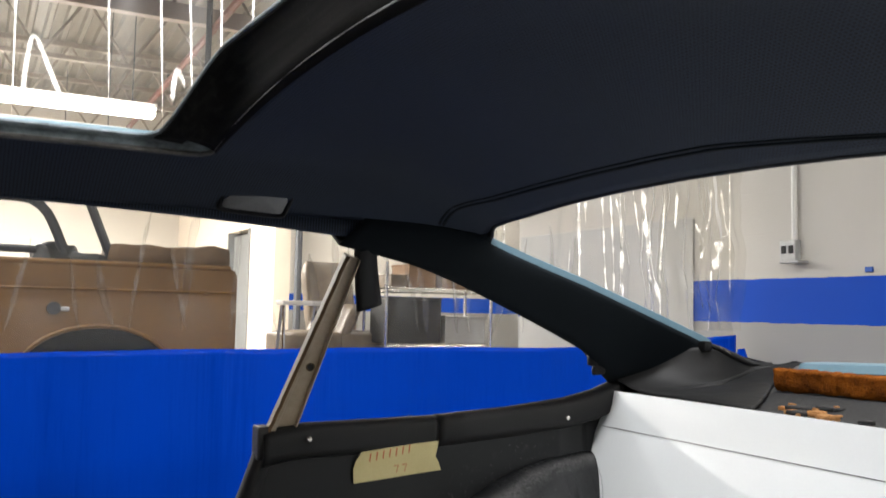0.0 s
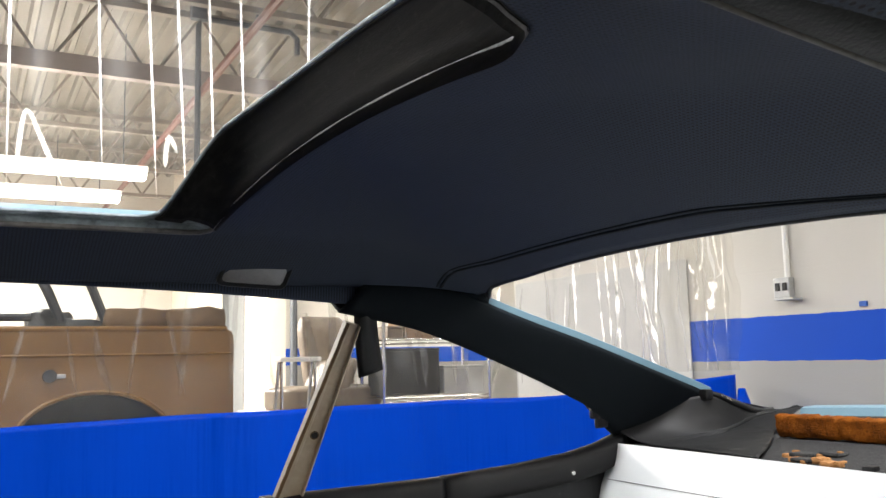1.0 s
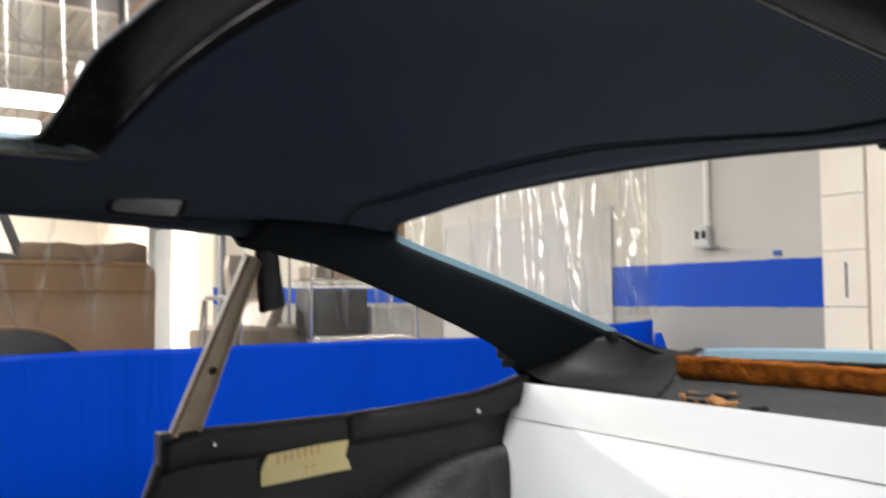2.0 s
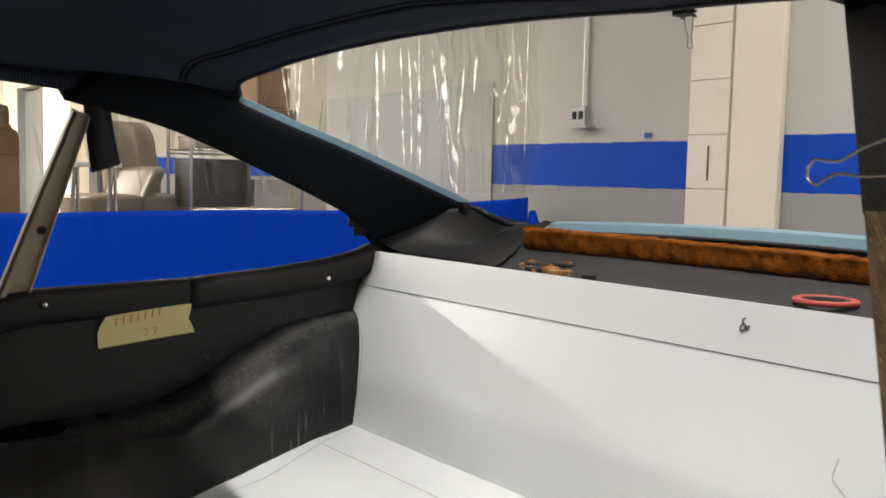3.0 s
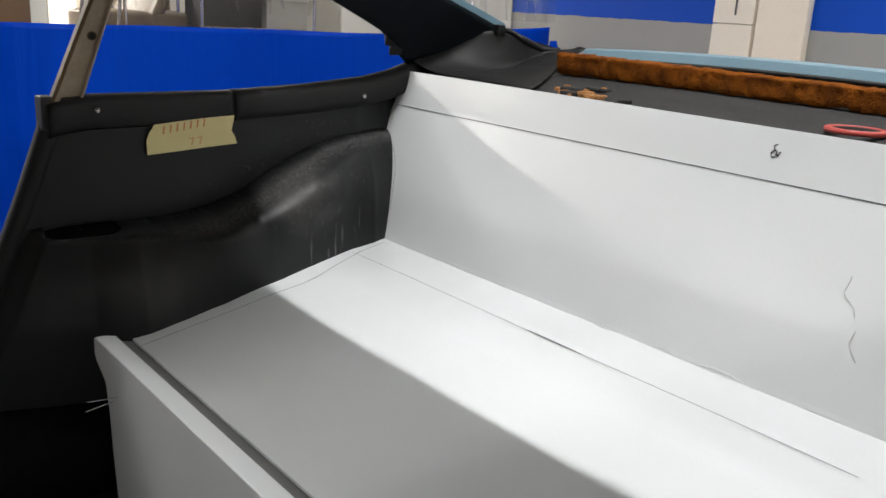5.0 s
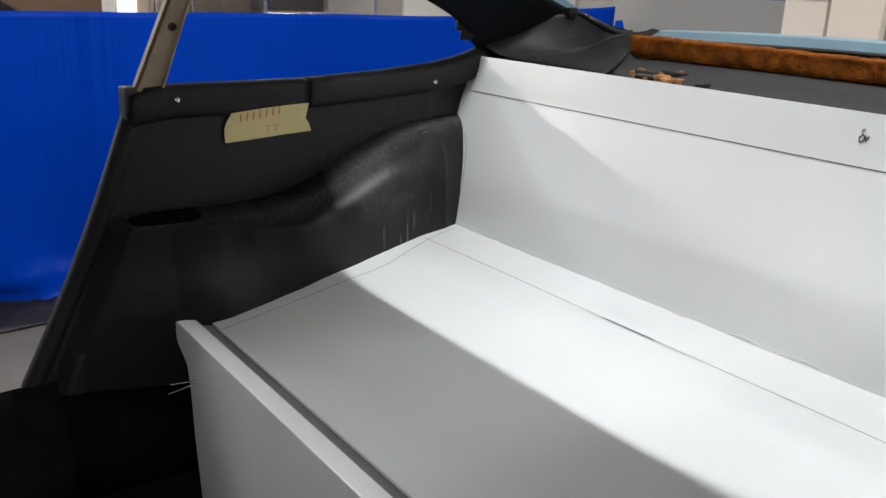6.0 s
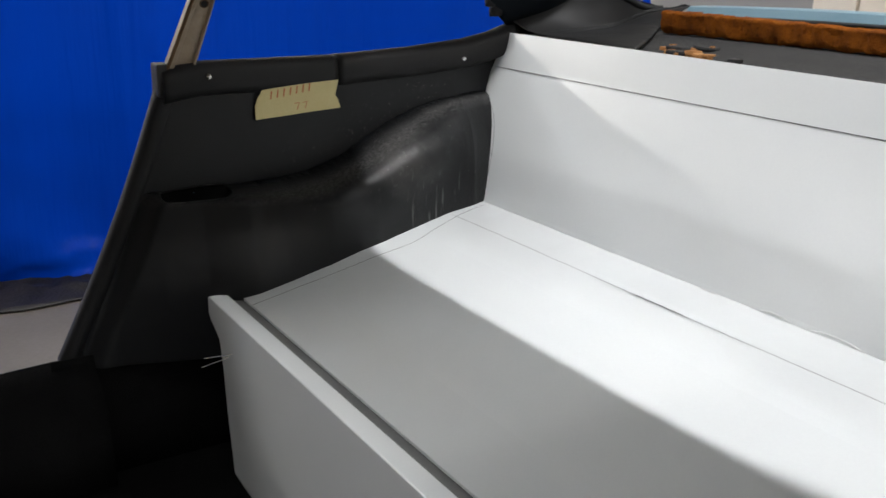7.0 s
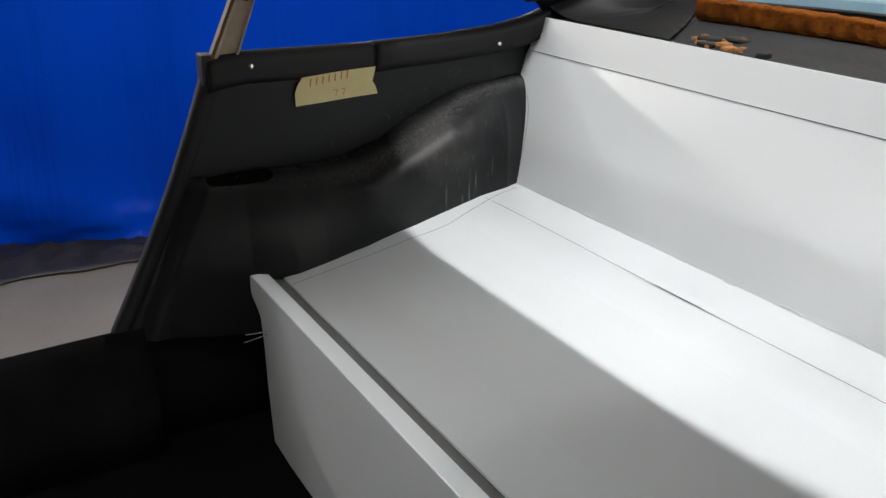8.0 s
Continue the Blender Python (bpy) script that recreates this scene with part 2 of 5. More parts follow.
PIPE_GREY = plain("dark_grey_conduit", (0.07, 0.075, 0.085), 0.5)
PIPE_RED = surface("red_sprinkler_pipe_paint", (0.12, 0.045, 0.032), (0.17, 0.068, 0.048), 0.5, 8, 80, 0.1)
TAN = surface("tan_body_paint", (0.125, 0.055, 0.0045), (0.19, 0.085, 0.009), 0.5, 3, 60, 0.1)
TAN_CLOTH = surface("tan_canvas", (0.07, 0.037, 0.014), (0.17, 0.098, 0.044), 0.85, 8, 150, 0.5, 0.004)
DARK_MESS = surface("dark_metal_and_rubber", (0.006, 0.006, 0.006), (0.030, 0.028, 0.026), 0.6, 9, 100, 0.4, 0.004)
SEAT_BEIGE = surface("beige_seat_leather", (0.13, 0.095, 0.062), (0.21, 0.16, 0.112), 0.5, 9, 200, 0.4, 0.003)
CHROME = plain("chromed_wire", (0.6, 0.6, 0.6), 0.25, 1.0)
BROWN_BOX = surface("brown_cardboard", (0.20, 0.11, 0.055), (0.27, 0.16, 0.085), 0.8, 6, 120, 0.2)
GREY_CABINET = surface("light_grey_cabinet_steel", (0.40, 0.40, 0.385), (0.46, 0.46, 0.445), 0.45, 3, 60, 0.05)
DOOR_GREY = surface("grey_door_paint", (0.14, 0.145, 0.145), (0.18, 0.185, 0.185), 0.5, 3, 60, 0.05)
BLUE_THING = plain("blue_plastic", (0.02, 0.10, 0.42), 0.5)
RED = plain("red_plastic_ring", (0.42, 0.06, 0.05), 0.4)
WHITE_PLASTIC = plain("white_enamel", (0.72, 0.70, 0.66), 0.4)
OUTLET_GREY = surface("galvanised_box", (0.36, 0.36, 0.35), (0.46, 0.46, 0.45), 0.45, 30, 200, 0.1, metal=0.3)
GLOW_TUBE = glow("lit_fluorescent_tube", (1.0, 0.95, 0.88), 24.0)


def banded_wall():
    """Painted block wall: grey foot, one blue course, white above, with faint course joints."""
    m, n, l, b = shader("banded_wall_paint")
    co, sp, no, mu = (n.new(k) for k in ("ShaderNodeTexCoord", "ShaderNodeSeparateXYZ", "ShaderNodeTexNoise", "ShaderNodeMath"))
    l.new(co.outputs["Object"], sp.inputs[0])
    no.inputs["Scale"].default_value, no.inputs["Detail"].default_value = 14, 3
    l.new(co.outputs["Object"], no.inputs["Vector"])
    mu.operation, mu.inputs[1].default_value = "MULTIPLY_ADD", 0.012
    l.new(no.outputs[0], mu.inputs[0])
    l.new(sp.outputs[2], mu.inputs[2])
    last = None
    for level, colour in ((None, (0.36, 0.355, 0.34)), (1.203, (0.001, 0.068, 0.50)), (1.401, (0.60, 0.575, 0.525))):
        if level is None:
            last = n.new("ShaderNodeRGB")
            last.outputs[0].default_value = (*colour, 1)
            last = last.outputs[0]
            continue
        gt, mx = n.new("ShaderNodeMath"), n.new("ShaderNodeMix")
        gt.operation, gt.inputs[1].default_value = "GREATER_THAN", level
        l.new(mu.outputs[0], gt.inputs[0])
        mx.data_type = "RGBA"
        l.new(gt.outputs[0], mx.inputs[0])
        l.new(last, mx.inputs[6])
        mx.inputs[7].default_value = (*colour, 1)
        last = mx.outputs[2]
    dirt, ramp, mx = n.new("ShaderNodeTexNoise"), n.new("ShaderNodeValToRGB"), n.new("ShaderNodeMix")
    dirt.inputs["Scale"].default_value, dirt.inputs["Detail"].default_value = 2.5, 6
    l.new(co.outputs["Object"], dirt.inputs["Vector"])
    ramp.color_ramp.elements[0].color, ramp.color_ramp.elements[1].color = (0.88, 0.87, 0.85, 1), (1, 1, 1, 1)
    l.new(dirt.outputs[0], ramp.inputs[0])
    mx.data_type, mx.blend_type = "RGBA", "MULTIPLY"
    mx.inputs[0].default_value = 1
    l.new(last, mx.inputs[6])
    l.new(ramp.outputs[0], mx.inputs[7])
    l.new(mx.outputs[2], b.inputs["Base Color"])
    b.inputs["Roughness"].default_value = 0.6
    b.inputs["Specular IOR Level"].default_value = 0.2
    # course joints every 0.198 m
    md, cmp_, add = n.new("ShaderNodeMath"), n.new("ShaderNodeMath"), n.new("ShaderNodeMath")
    add.operation, add.inputs[1].default_value = "ADD", -1.2 + 0.198 * 10
    l.new(sp.outputs[2], add.inputs[0])
    md.operation, md.inputs[1].default_value = "PINGPONG", 0.099
    l.new(add.outputs[0], md.inputs[0])
    cmp_.operation, cmp_.inputs[1].default_value = "GREATER_THAN", 0.004
    l.new(md.outputs[0], cmp_.inputs[0])
    rough = n.new("ShaderNodeTexNoise")
    rough.inputs["Scale"].default_value = 120
    l.new(co.outputs["Object"], rough.inputs["Vector"])
    sm = n.new("ShaderNodeMath")
    sm.operation, sm.inputs[1].default_value = "MULTIPLY_ADD", 0.6
    l.new(rough.outputs[0], sm.inputs[0])
    l.new(cmp_.outputs[0], sm.inputs[2])
    bp = n.new("ShaderNodeBump")
    bp.inputs["Strength"].default_value, bp.inputs["Distance"].default_value = 0.25, 0.003
    l.new(sm.outputs[0], bp.inputs["Height"])
    l.new(bp.outputs[0], b.inputs["Normal"])
    return m


WALL = banded_wall()


def vinyl_sheet(name, colour, clear):
    """Curtain vinyl: clear or solid blue, with a wet gloss and fine waves."""
    m, n, l, b = shader(name)
    co, mp, no, bp = (n.new(k) for k in ("ShaderNodeTexCoord", "ShaderNodeMapping", "ShaderNodeTexNoise", "ShaderNodeBump"))
    mp.inputs["Scale"].default_value = (1, 1, 0.06 if clear else 0.07)
    l.new(co.outputs["Object"], mp.inputs[0])
    l.new(mp.outputs[0], no.inputs["Vector"])
    no.inputs["Scale"].default_value, no.inputs["Detail"].default_value = (22, 3) if clear else (13, 3)
    bp.inputs["Strength"].default_value, bp.inputs["Distance"].default_value = (0.035, 0.006) if clear else (0.8, 0.02)
    l.new(no.outputs[0], bp.inputs["Height"])
    if not clear:
        b.inputs["Base Color"].default_value = (*colour, 1)
        b.inputs["Roughness"].default_value = 0.36
        b.inputs["Specular IOR Level"].default_value = 0.07
        l.new(bp.outputs[0], b.inputs["Normal"])
        return m
    out = n["Material Output"]
    tr, gl, mix = (n.new(k) for k in ("ShaderNodeBsdfTransparent", "ShaderNodeBsdfGlossy", "ShaderNodeMixShader"))
    tr.inputs[0].default_value = (*colour, 1)
    gl.inputs["Roughness"].default_value = 0.33
    # gloss of the two faces, stronger at a glance
    fr, tw = n.new("ShaderNodeFresnel"), n.new("ShaderNodeMath")
    fr.inputs["IOR"].default_value = 1.5
    tw.operation, tw.inputs[1].default_value, tw.use_clamp = "MULTIPLY", 0.8, True
    l.new(bp.outputs[0], fr.inputs["Normal"])
    l.new(fr.outputs[0], tw.inputs[0])
    l.new(tw.outputs[0], mix.inputs[0])
    l.new(bp.outputs[0], gl.inputs["Normal"])
    l.new(tr.outputs[0], mix.inputs[1])
    l.new(gl.outputs[0], mix.inputs[2])
    # the vinyl is a little milky
    milk, both = n.new("ShaderNodeBsdfDiffuse"), n.new("ShaderNodeMixShader")
    milk.inputs[0].default_value = (0.85, 0.84, 0.80, 1)
    both.inputs[0].default_value = 0.014
    l.new(mix.outputs[0], both.inputs[1])
    l.new(milk.outputs[0], both.inputs[2])
    l.new(both.outputs[0], out.inputs[0])
    return m


CURTAIN_BLUE = vinyl_sheet("blue_vinyl", (0.0003, 0.052, 0.51), False)
CURTAIN_CLEAR = vinyl_sheet("clear_vinyl", (0.93, 0.92, 0.89), True)


def fold_vinyl(name, low, high, rough):
    """Reflections on folds of the clear vinyl: an added gloss, its colour broken into bright lines."""
    m, n, l, b = shader(name)
    out = n["Material Output"]
    tr, gl, add, no, co, ramp = (n.new(k) for k in ("ShaderNodeBsdfTransparent", "ShaderNodeBsdfGlossy", "ShaderNodeAddShader", "ShaderNodeTexNoise", "ShaderNodeTexCoord", "ShaderNodeValToRGB"))
    tr.inputs[0].default_value = (0.9, 0.9, 0.89, 1)
    gl.inputs["Roughness"].default_value = rough
    no.inputs["Scale"].default_value, no.inputs["Detail"].default_value = 18, 3
    l.new(co.outputs["Object"], no.inputs["Vector"])
    ramp.color_ramp.elements[0].position, ramp.color_ramp.elements[1].position = 0.35, 0.62
    ramp.color_ramp.elements[0].color, ramp.color_ramp.elements[1].color = (low, low, low, 1), (high, high, high, 1)
    l.new(no.outputs[0], ramp.inputs[0])
    l.new(ramp.outputs[0], gl.inputs["Color"])
    l.new(tr.outputs[0], add.inputs[0])
    l.new(gl.outputs[0], add.inputs[1])
    l.new(add.outputs[0], out.inputs[0])
    return m


FOLD_GLINT = fold_vinyl("clear_vinyl_fold_glint", 0.03, 0.65, 0.26)
LONG_GLINT = fold_vinyl("clear_vinyl_long_glint", 0.40, 0.60, 0.26)
PLEAT_SHEEN = fold_vinyl("clear_vinyl_pleat_sheen", 0.005, 0.06, 0.42)
HEM = surface("black_curtain_hem", (0.012, 0.011, 0.010), (0.050, 0.044, 0.039), 0.42, 12, 90, 0.6, 0.005)


# ---- mesh helpers ----
BASES = {}


def thing(name, at, label, category, group="", kind=""):
    ob = new(name)
    ob.empty_display_size = 0.1
    ob.location = at
    BASES[ob] = Vector(at)
    return tagged(ob, label, category, group, kind)


def part(name, bm, material, parent=None, label="", smooth=False):
    """Links a bmesh, given in world places, as one mesh object under its thing."""
    base = BASES.get(parent, Vector((0, 0, 0)))
    bmesh.ops.translate(bm, verts=bm.verts, vec=-base)
    bmesh.ops.recalc_face_normals(bm, faces=bm.faces)
    me = bpy.data.meshes.new(name)
    bm.to_mesh(me)
    bm.free()
    for p in me.polygons:
        p.use_smooth = smooth
    me.materials.append(material)
    ob = new(name, me)
    ob.parent = parent
    BASES[ob] = base
    return tagged(ob, label) if label else ob


def setting(name, bm, material, label, category, kind="structure", smooth=False):
    return tagged(part(name, bm, material, None, "", smooth), label, category, "", kind)


def box(x0, x1, y0, y1, z0, z1, bevel=0.0, bm=None):
    bm = bm or bmesh.new()
    v = [bm.verts.new((x, y, z)) for x in (x0, x1) for y in (y0, y1) for z in (z0, z1)]
    for f in ((0, 1, 3, 2), (4, 6, 7, 5), (0, 4, 5, 1), (2, 3, 7, 6), (0, 2, 6, 4), (1, 5, 7, 3)):
        bm.faces.new([v[i] for i in f])
    if bevel:
        bmesh.ops.bevel(bm, geom=bm.edges[:], offset=bevel, segments=2, affect="EDGES", profile=0.6)
    return bm


def grid(rows, close=False, bm=None):
    """A skin over rows of places."""
    bm = bm or bmesh.new()
    vs = [[bm.verts.new(p) for p in row] for row in rows]
    for a, b in zip(vs, vs[1:]):
        k = len(a)
        for i in range(k if close else k - 1):
            j = (i + 1) % k
            bm.faces.new((a[i], a[j], b[j], b[i]))
    return bm


def tube(points, radius, sides=8, bm=None, caps=True):
    bm = bm or bmesh.new()
    pts = [Vector(p) for p in points]
    rings = []
    up = Vector((0.13, 0.21, 0.97))
    for i, p in enumerate(pts):
        d = (pts[min(i + 1, len(pts) - 1)] - pts[max(i - 1, 0)]).normalized()
        a = d.cross(up)
        a = (a if a.length > 0.05 else d.cross(Vector((1, 0, 0)))).normalized()
        b = d.cross(a).normalized()
        r = radius[i] if isinstance(radius, (list, tuple)) else radius
        rings.append([bm.verts.new(p + r * (math.cos(q) * a + math.sin(q) * b)) for q in (2 * math.pi * k / sides for k in range(sides))])
    for a, b in zip(rings, rings[1:]):
        for i in range(sides):
            bm.faces.new((a[i], a[(i + 1) % sides], b[(i + 1) % sides], b[i]))
    if caps:
        bm.faces.new(rings[0][::-1])
        bm.faces.new(rings[-1])
    return bm


def thick(bm, d):
    """Gives an open skin a thickness."""
    bmesh.ops.recalc_face_normals(bm, faces=bm.faces)
    bmesh.ops.solidify(bm, geom=bm.faces[:], thickness=d)
    return bm


def slab(rows, off):
    """A sheet over rows of places, with its back set off by a vector and closed edges."""
    bm = bmesh.new()
    a = [[bm.verts.new(p) for p in row] for row in rows]
    b = [[bm.verts.new(Vector(p) + Vector(off)) for p in row] for row in rows]
    n, m = len(rows), len(rows[0])
    for i in range(n - 1):
        for j in range(m - 1):
            bm.faces.new((a[i][j], a[i][j + 1], a[i + 1][j + 1], a[i + 1][j]))
            bm.faces.new((b[i][j], b[i + 1][j], b[i + 1][j + 1], b[i][j + 1]))
    rim = [(0, j) for j in range(m)] + [(i, m - 1) for i in range(1, n)] + [(n - 1, j) for j in range(m - 2, -1, -1)] + [(i, 0) for i in range(n - 2, 0, -1)]
    for (i, j), (k, l) in zip(rim, rim[1:] + rim[:1]):
        bm.faces.new((a[i][j], b[i][j], b[k][l], a[k][l]))
    return bm


def spline(points, count):
    """Even places along a smooth line through the given ones."""
    p = [Vector(q) for q in points]
    p = [2 * p[0] - p[1]] + p + [2 * p[-1] - p[-2]]
    out = []
    for i in range(1, len(p) - 2):
        for k in range(12):
            t = k / 12
            a, b, c, d = p[i - 1], p[i], p[i + 1], p[i + 2]
            out.append(0.5 * (2 * b + (c - a) * t + (2 * a - 5 * b + 4 * c - d) * t * t + (3 * b - a - 3 * c + d) * t ** 3))
    out.append(p[-2])
    lens = [0.0]
    for a, b in zip(out, out[1:]):
        lens.append(lens[-1] + (b - a).length)
    res = []
    j = 0
    for k in range(count):
        s = lens[-1] * k / (count - 1)
        while j < len(lens) - 2 and lens[j + 1] < s:
            j += 1
        f = (s - lens[j]) / max(1e-9, lens[j + 1] - lens[j])
        res.append(out[j].lerp(out[j + 1], min(1, f)))
    return res


def level(table, x):
    """A smooth value from a table of (x, value)."""
    if x <= table[0][0]:
        return table[0][1]
    for (a, p), (b, q) in zip(table, table[1:]):
        if x <= b:
            t = (x - a) / (b - a)
            return p + (q - p) * t
    return table[-1][1]


def wave(x, y, z, s):
    return noise.noise(Vector((x * s, y * s, z * s)))


def outline(points, y0, y1, axis="y"):
    """A plate cut to an outline, from y0 to y1."""
    bm = bmesh.new()
    put = {"y": lambda u, v, w: (u, w, v), "x": lambda u, v, w: (w, u, v), "z": lambda u, v, w: (u, v, w)}[axis]
    a = [bm.verts.new(put(u, v, y0)) for u, v in points]
    b = [bm.verts.new(put(u, v, y1)) for u, v in points]
    k = len(points)
    bm.faces.new(a)
    bm.faces.new(b[::-1])
    for i in range(k):
        bm.faces.new((a[i], b[i], b[(i + 1) % k], a[(i + 1) % k]))
    return bm


# ---- the workshop ----
setting("floor", box(-9, 9, -5, 17, FLOOR - 0.1, FLOOR), CONCRETE, "worn grey concrete workshop floor", "floor")
setting("wall_rear", box(3.06, 3.26, -5, 4.95, FLOOR, 4.62), WALL, "white block wall with a blue stripe and grey foot", "wall")
setting("wall_rear_step", box(2.83, 3.06, -5, 1.648, FLOOR, 4.62), WALL, "white block wall with a blue stripe, set forward beside the column", "wall")
setting("wall_far_bay", box(3.26, 9, 10.3, 10.5, FLOOR, 4.62), WALL, "white block wall with a blue stripe, across the workshop", "wall")
setting("wall_far", box(-9, 3.2, 16, 16.2, FLOOR, 4.62), WALL, "far white workshop wall", "wall")
setting("wall_right_bay", box(8.8, 9, 4.95, 10.3, FLOOR, 4.62), WALL, "white workshop wall beyond the shelves", "wall")
setting("wall_bay_return", box(3.26, 8.8, 4.75, 4.95, FLOOR, 4.62), WALL, "white workshop wall behind the rear wall", "wall")
setting("wall_front", box(-9.2, -9, -5, 17, FLOOR, 4.62), WALL, "white workshop wall at the far end", "wall")
setting("wall_near", box(-9, 9, -5.2, -5, FLOOR, 4.62), WALL, "white workshop wall behind the open car", "wall")


def passage():
    # the wall that runs away from the bay, with a doorway in it
    y0, y1, d0, d1, top = 10.3, 16.0, 11.35, 12.45, 2.25
    bm = box(3.06, 3.26, y0, d0, FLOOR, 4.62)
    box(3.06, 3.26, d1, y1, FLOOR, 4.62, bm=bm)
    box(3.06, 3.26, d0, d1, top, 4.62, bm=bm)
    setting("wall_passage", bm, CREAM_SMOOTH, "cream painted wall with a doorway", "wall")
    dr = thing("door_1", (3.16, (d0 + d1) / 2, FLOOR), "closed grey steel door in the cream wall", "door", kind="structure")
    part("leaf", box(3.12, 3.17, d0 + 0.05, d1 - 0.05, FLOOR, top - 0.05, 0.004), DOOR_GREY, dr)
    part("frame", box(3.04, 3.28, d0, d0 + 0.05, FLOOR, top), DOOR_GREY, dr)
    part("frame", box(3.04, 3.28, d1 - 0.05, d1, FLOOR, top), DOOR_GREY, dr)
    part("door_handle", tube([(3.08, d0 + 0.14, 1.15), (3.08, d0 + 0.26, 1.15)], 0.011), STEEL, dr)


passage()


def ceiling():
    # ribbed deck: ribs run across the joists
    rows = []
    xs = []
    x = -9.0
    while x < 9:
        for dx, dz in ((0, 0), (0.10, 0), (0.125, -0.05), (0.175, -0.05), (0.20, 0)):
            xs.append((x + dx, 4.62 + dz))
        x += 0.2
    rows = [[(px, py, pz) for px, pz in xs] for py in (-5, 17)]
    bm = grid(rows)
    box(-9.2, 9, -5.2, 17, 4.66, 4.8, bm=bm)
    setting("ceiling", bm, DECK, "off-white ribbed steel roof deck", "ceiling")


ceiling()


def joist(y, heavy):
    ob = thing("roof_joist", (0, y, 3.83), "grey open-web steel roof joist under the deck", "joist", "roof joists")
    d = 0.05 if heavy else 0.035
    bm = box(-9, 9, y - d, y + d, 3.83, 3.83 + (0.16 if heavy else 0.05))
    part("bottom_chord", bm, BEAM if heavy else JOIST, ob)
    part("top_chord", box(-9, 9, y - 0.04, y + 0.04, 4.50, 4.565), JOIST, ob)
    bm = bmesh.new()
    x, up = -3.2, True
    while x < 6.0:
        a, b = (x, y, 3.86 if up else 4.53), (x + 0.45, y, 4.53 if up else 3.86)
        tube([a, b], 0.016, 5, bm)
        x, up = x + 0.45, not up
    part("web", bm, JOIST, ob)


for k, y in enumerate((-1.5, 0.45, 2.4, 4.35, 6.3, 8.27, 10.23, 12.2, 14.1)):
    joist(y, y == 8.27)

pipe = thing("conduit", (2.2, 8.1, 3.0), "dark grey conduit bent along the ceiling", "pipe")
part("run", tube([(1.67, 8.0, 2.3), (1.67, 8.0, 4.35), (1.70, 8.0, 4.42), (2.55, 8.0, 4.42), (2.62, 8.0, 4.36), (2.62, 8.0, 4.20)], 0.028, 8), PIPE_GREY, pipe)
part("bracket", box(1.60, 1.74, 7.96, 8.04, 4.40, 4.58), PIPE_GREY, pipe)
pipe = thing("sprinkler_pipe", (1.77, 8, 3.76), "red sprinkler pipe hung below the roof joists", "pipe")
part("run", tube([(1.71, 5.0, 3.74), (1.75, 15.5, 3.74)], 0.036, 8), PIPE_RED, pipe)
for y in (6.3, 8.27, 10.23, 12.2, 14.1):
    part("hanger", box(1.715, 1.745, y - 0.01, y + 0.01, 3.78, 3.85), PIPE_GREY, pipe)


def tube_fixture(x, y, z, length, along):
    ob = thing("tube_fixture", (x, y, z), "white two-tube fluorescent fixture hung from the roof, lit; several added as fill", "lamp", "fluorescent fixtures")
    hx, hy = (length / 2, 0.025) if along == "x" else (0.025, length / 2)
    part("housing", box(x - hx, x + hx, y - hy, y + hy, z + 0.10, z + 0.16, 0.006), WHITE_PLASTIC, ob)
    for o in ((0.0,) if along == "y" else (-0.055, 0.055)):
        if along == "x":
            pts = [(x - hx + 0.03, y + o, z + 0.06), (x + hx - 0.03, y + o, z + 0.06)]
        else:
            pts = [(x + o, y - hy + 0.03, z + 0.06), (x + o, y + hy - 0.03, z + 0.06)]
        part("lamp_tube", tube(pts, 0.014 if along == "y" else 0.044, 10), GLOW_TUBE, ob)
    for s in (-0.8, 0.8):
        px, py = (x + s * hx, y) if along == "x" else (x, y + s * hy)
        part("hanger", tube([(px, py, z + 0.16), (px, py, 4.6)], 0.006, 5), PIPE_GREY, ob)


for x, y, z, length, along, *_ in LAMPS:
    tube_fixture(x, y, z, length, along)


def pilaster():
    ob = thing("pilaster", (2.93, 1.93, FLOOR), "cream painted block pilaster beside a cream clad column", "column", kind="structure")
    part("core", box(2.815, 3.059, 1.86, 2.003, FLOOR, 4.6), CREAM, ob)
    part("cladding", box(2.80, 3.059, 1.65, 1.838, FLOOR, 4.6, 0.004), CREAM_SMOOTH, ob)
    z, k = FLOOR - 0.0, 0
    while z < 4.5:
        z0 = 1.203 + 0.198 * math.floor((z - 1.203) / 0.198 + 0.5)
        bm = box(2.80, 2.845, 1.85, 2.015, z0 + 0.0012, z0 + 0.1968, 0.002)
        part("block", bm, CREAM, ob)
        z = z0 + 0.1985
        k += 1
    part("slot", box(2.797, 2.802, 1.921, 1.927, 1.235, 1.36), PENCIL, ob, "narrow dark slot cut in the block")


pilaster()


def outlet():
    ob = thing("socket_box", (3.05, 2.762, 1.53), "grey metal double socket box on the white wall", "socket")
    part("box", box(3.02, 3.058, 2.720, 2.804, 1.468, 1.558, 0.006), OUTLET_GREY, ob)
    for y in (2.742, 2.780):
        part("socket", box(3.015, 3.021, y - 0.011, y + 0.011, 1.500, 1.535, 0.002), CLIP_BLACK, ob)
    part("shelf_lip", box(2.985, 3.05, 2.675, 2.775, 1.457, 1.467, 0.002), OUTLET_GREY, ob)
    part("conduit", tube([(3.045, 2.744, 1.558), (3.045, 2.744, 4.5)], 0.013, 8), WHITE_PLASTIC, ob)


outlet()
sc = thing("tape_scrap", (3.05, 2.393, 1.42), "scrap of blue tape stuck to the white wall", "tape")
part("scrap", box(3.050, 3.059, 2.375, 2.41, 1.41, 1.432, 0.003), BLUE_THING, sc)


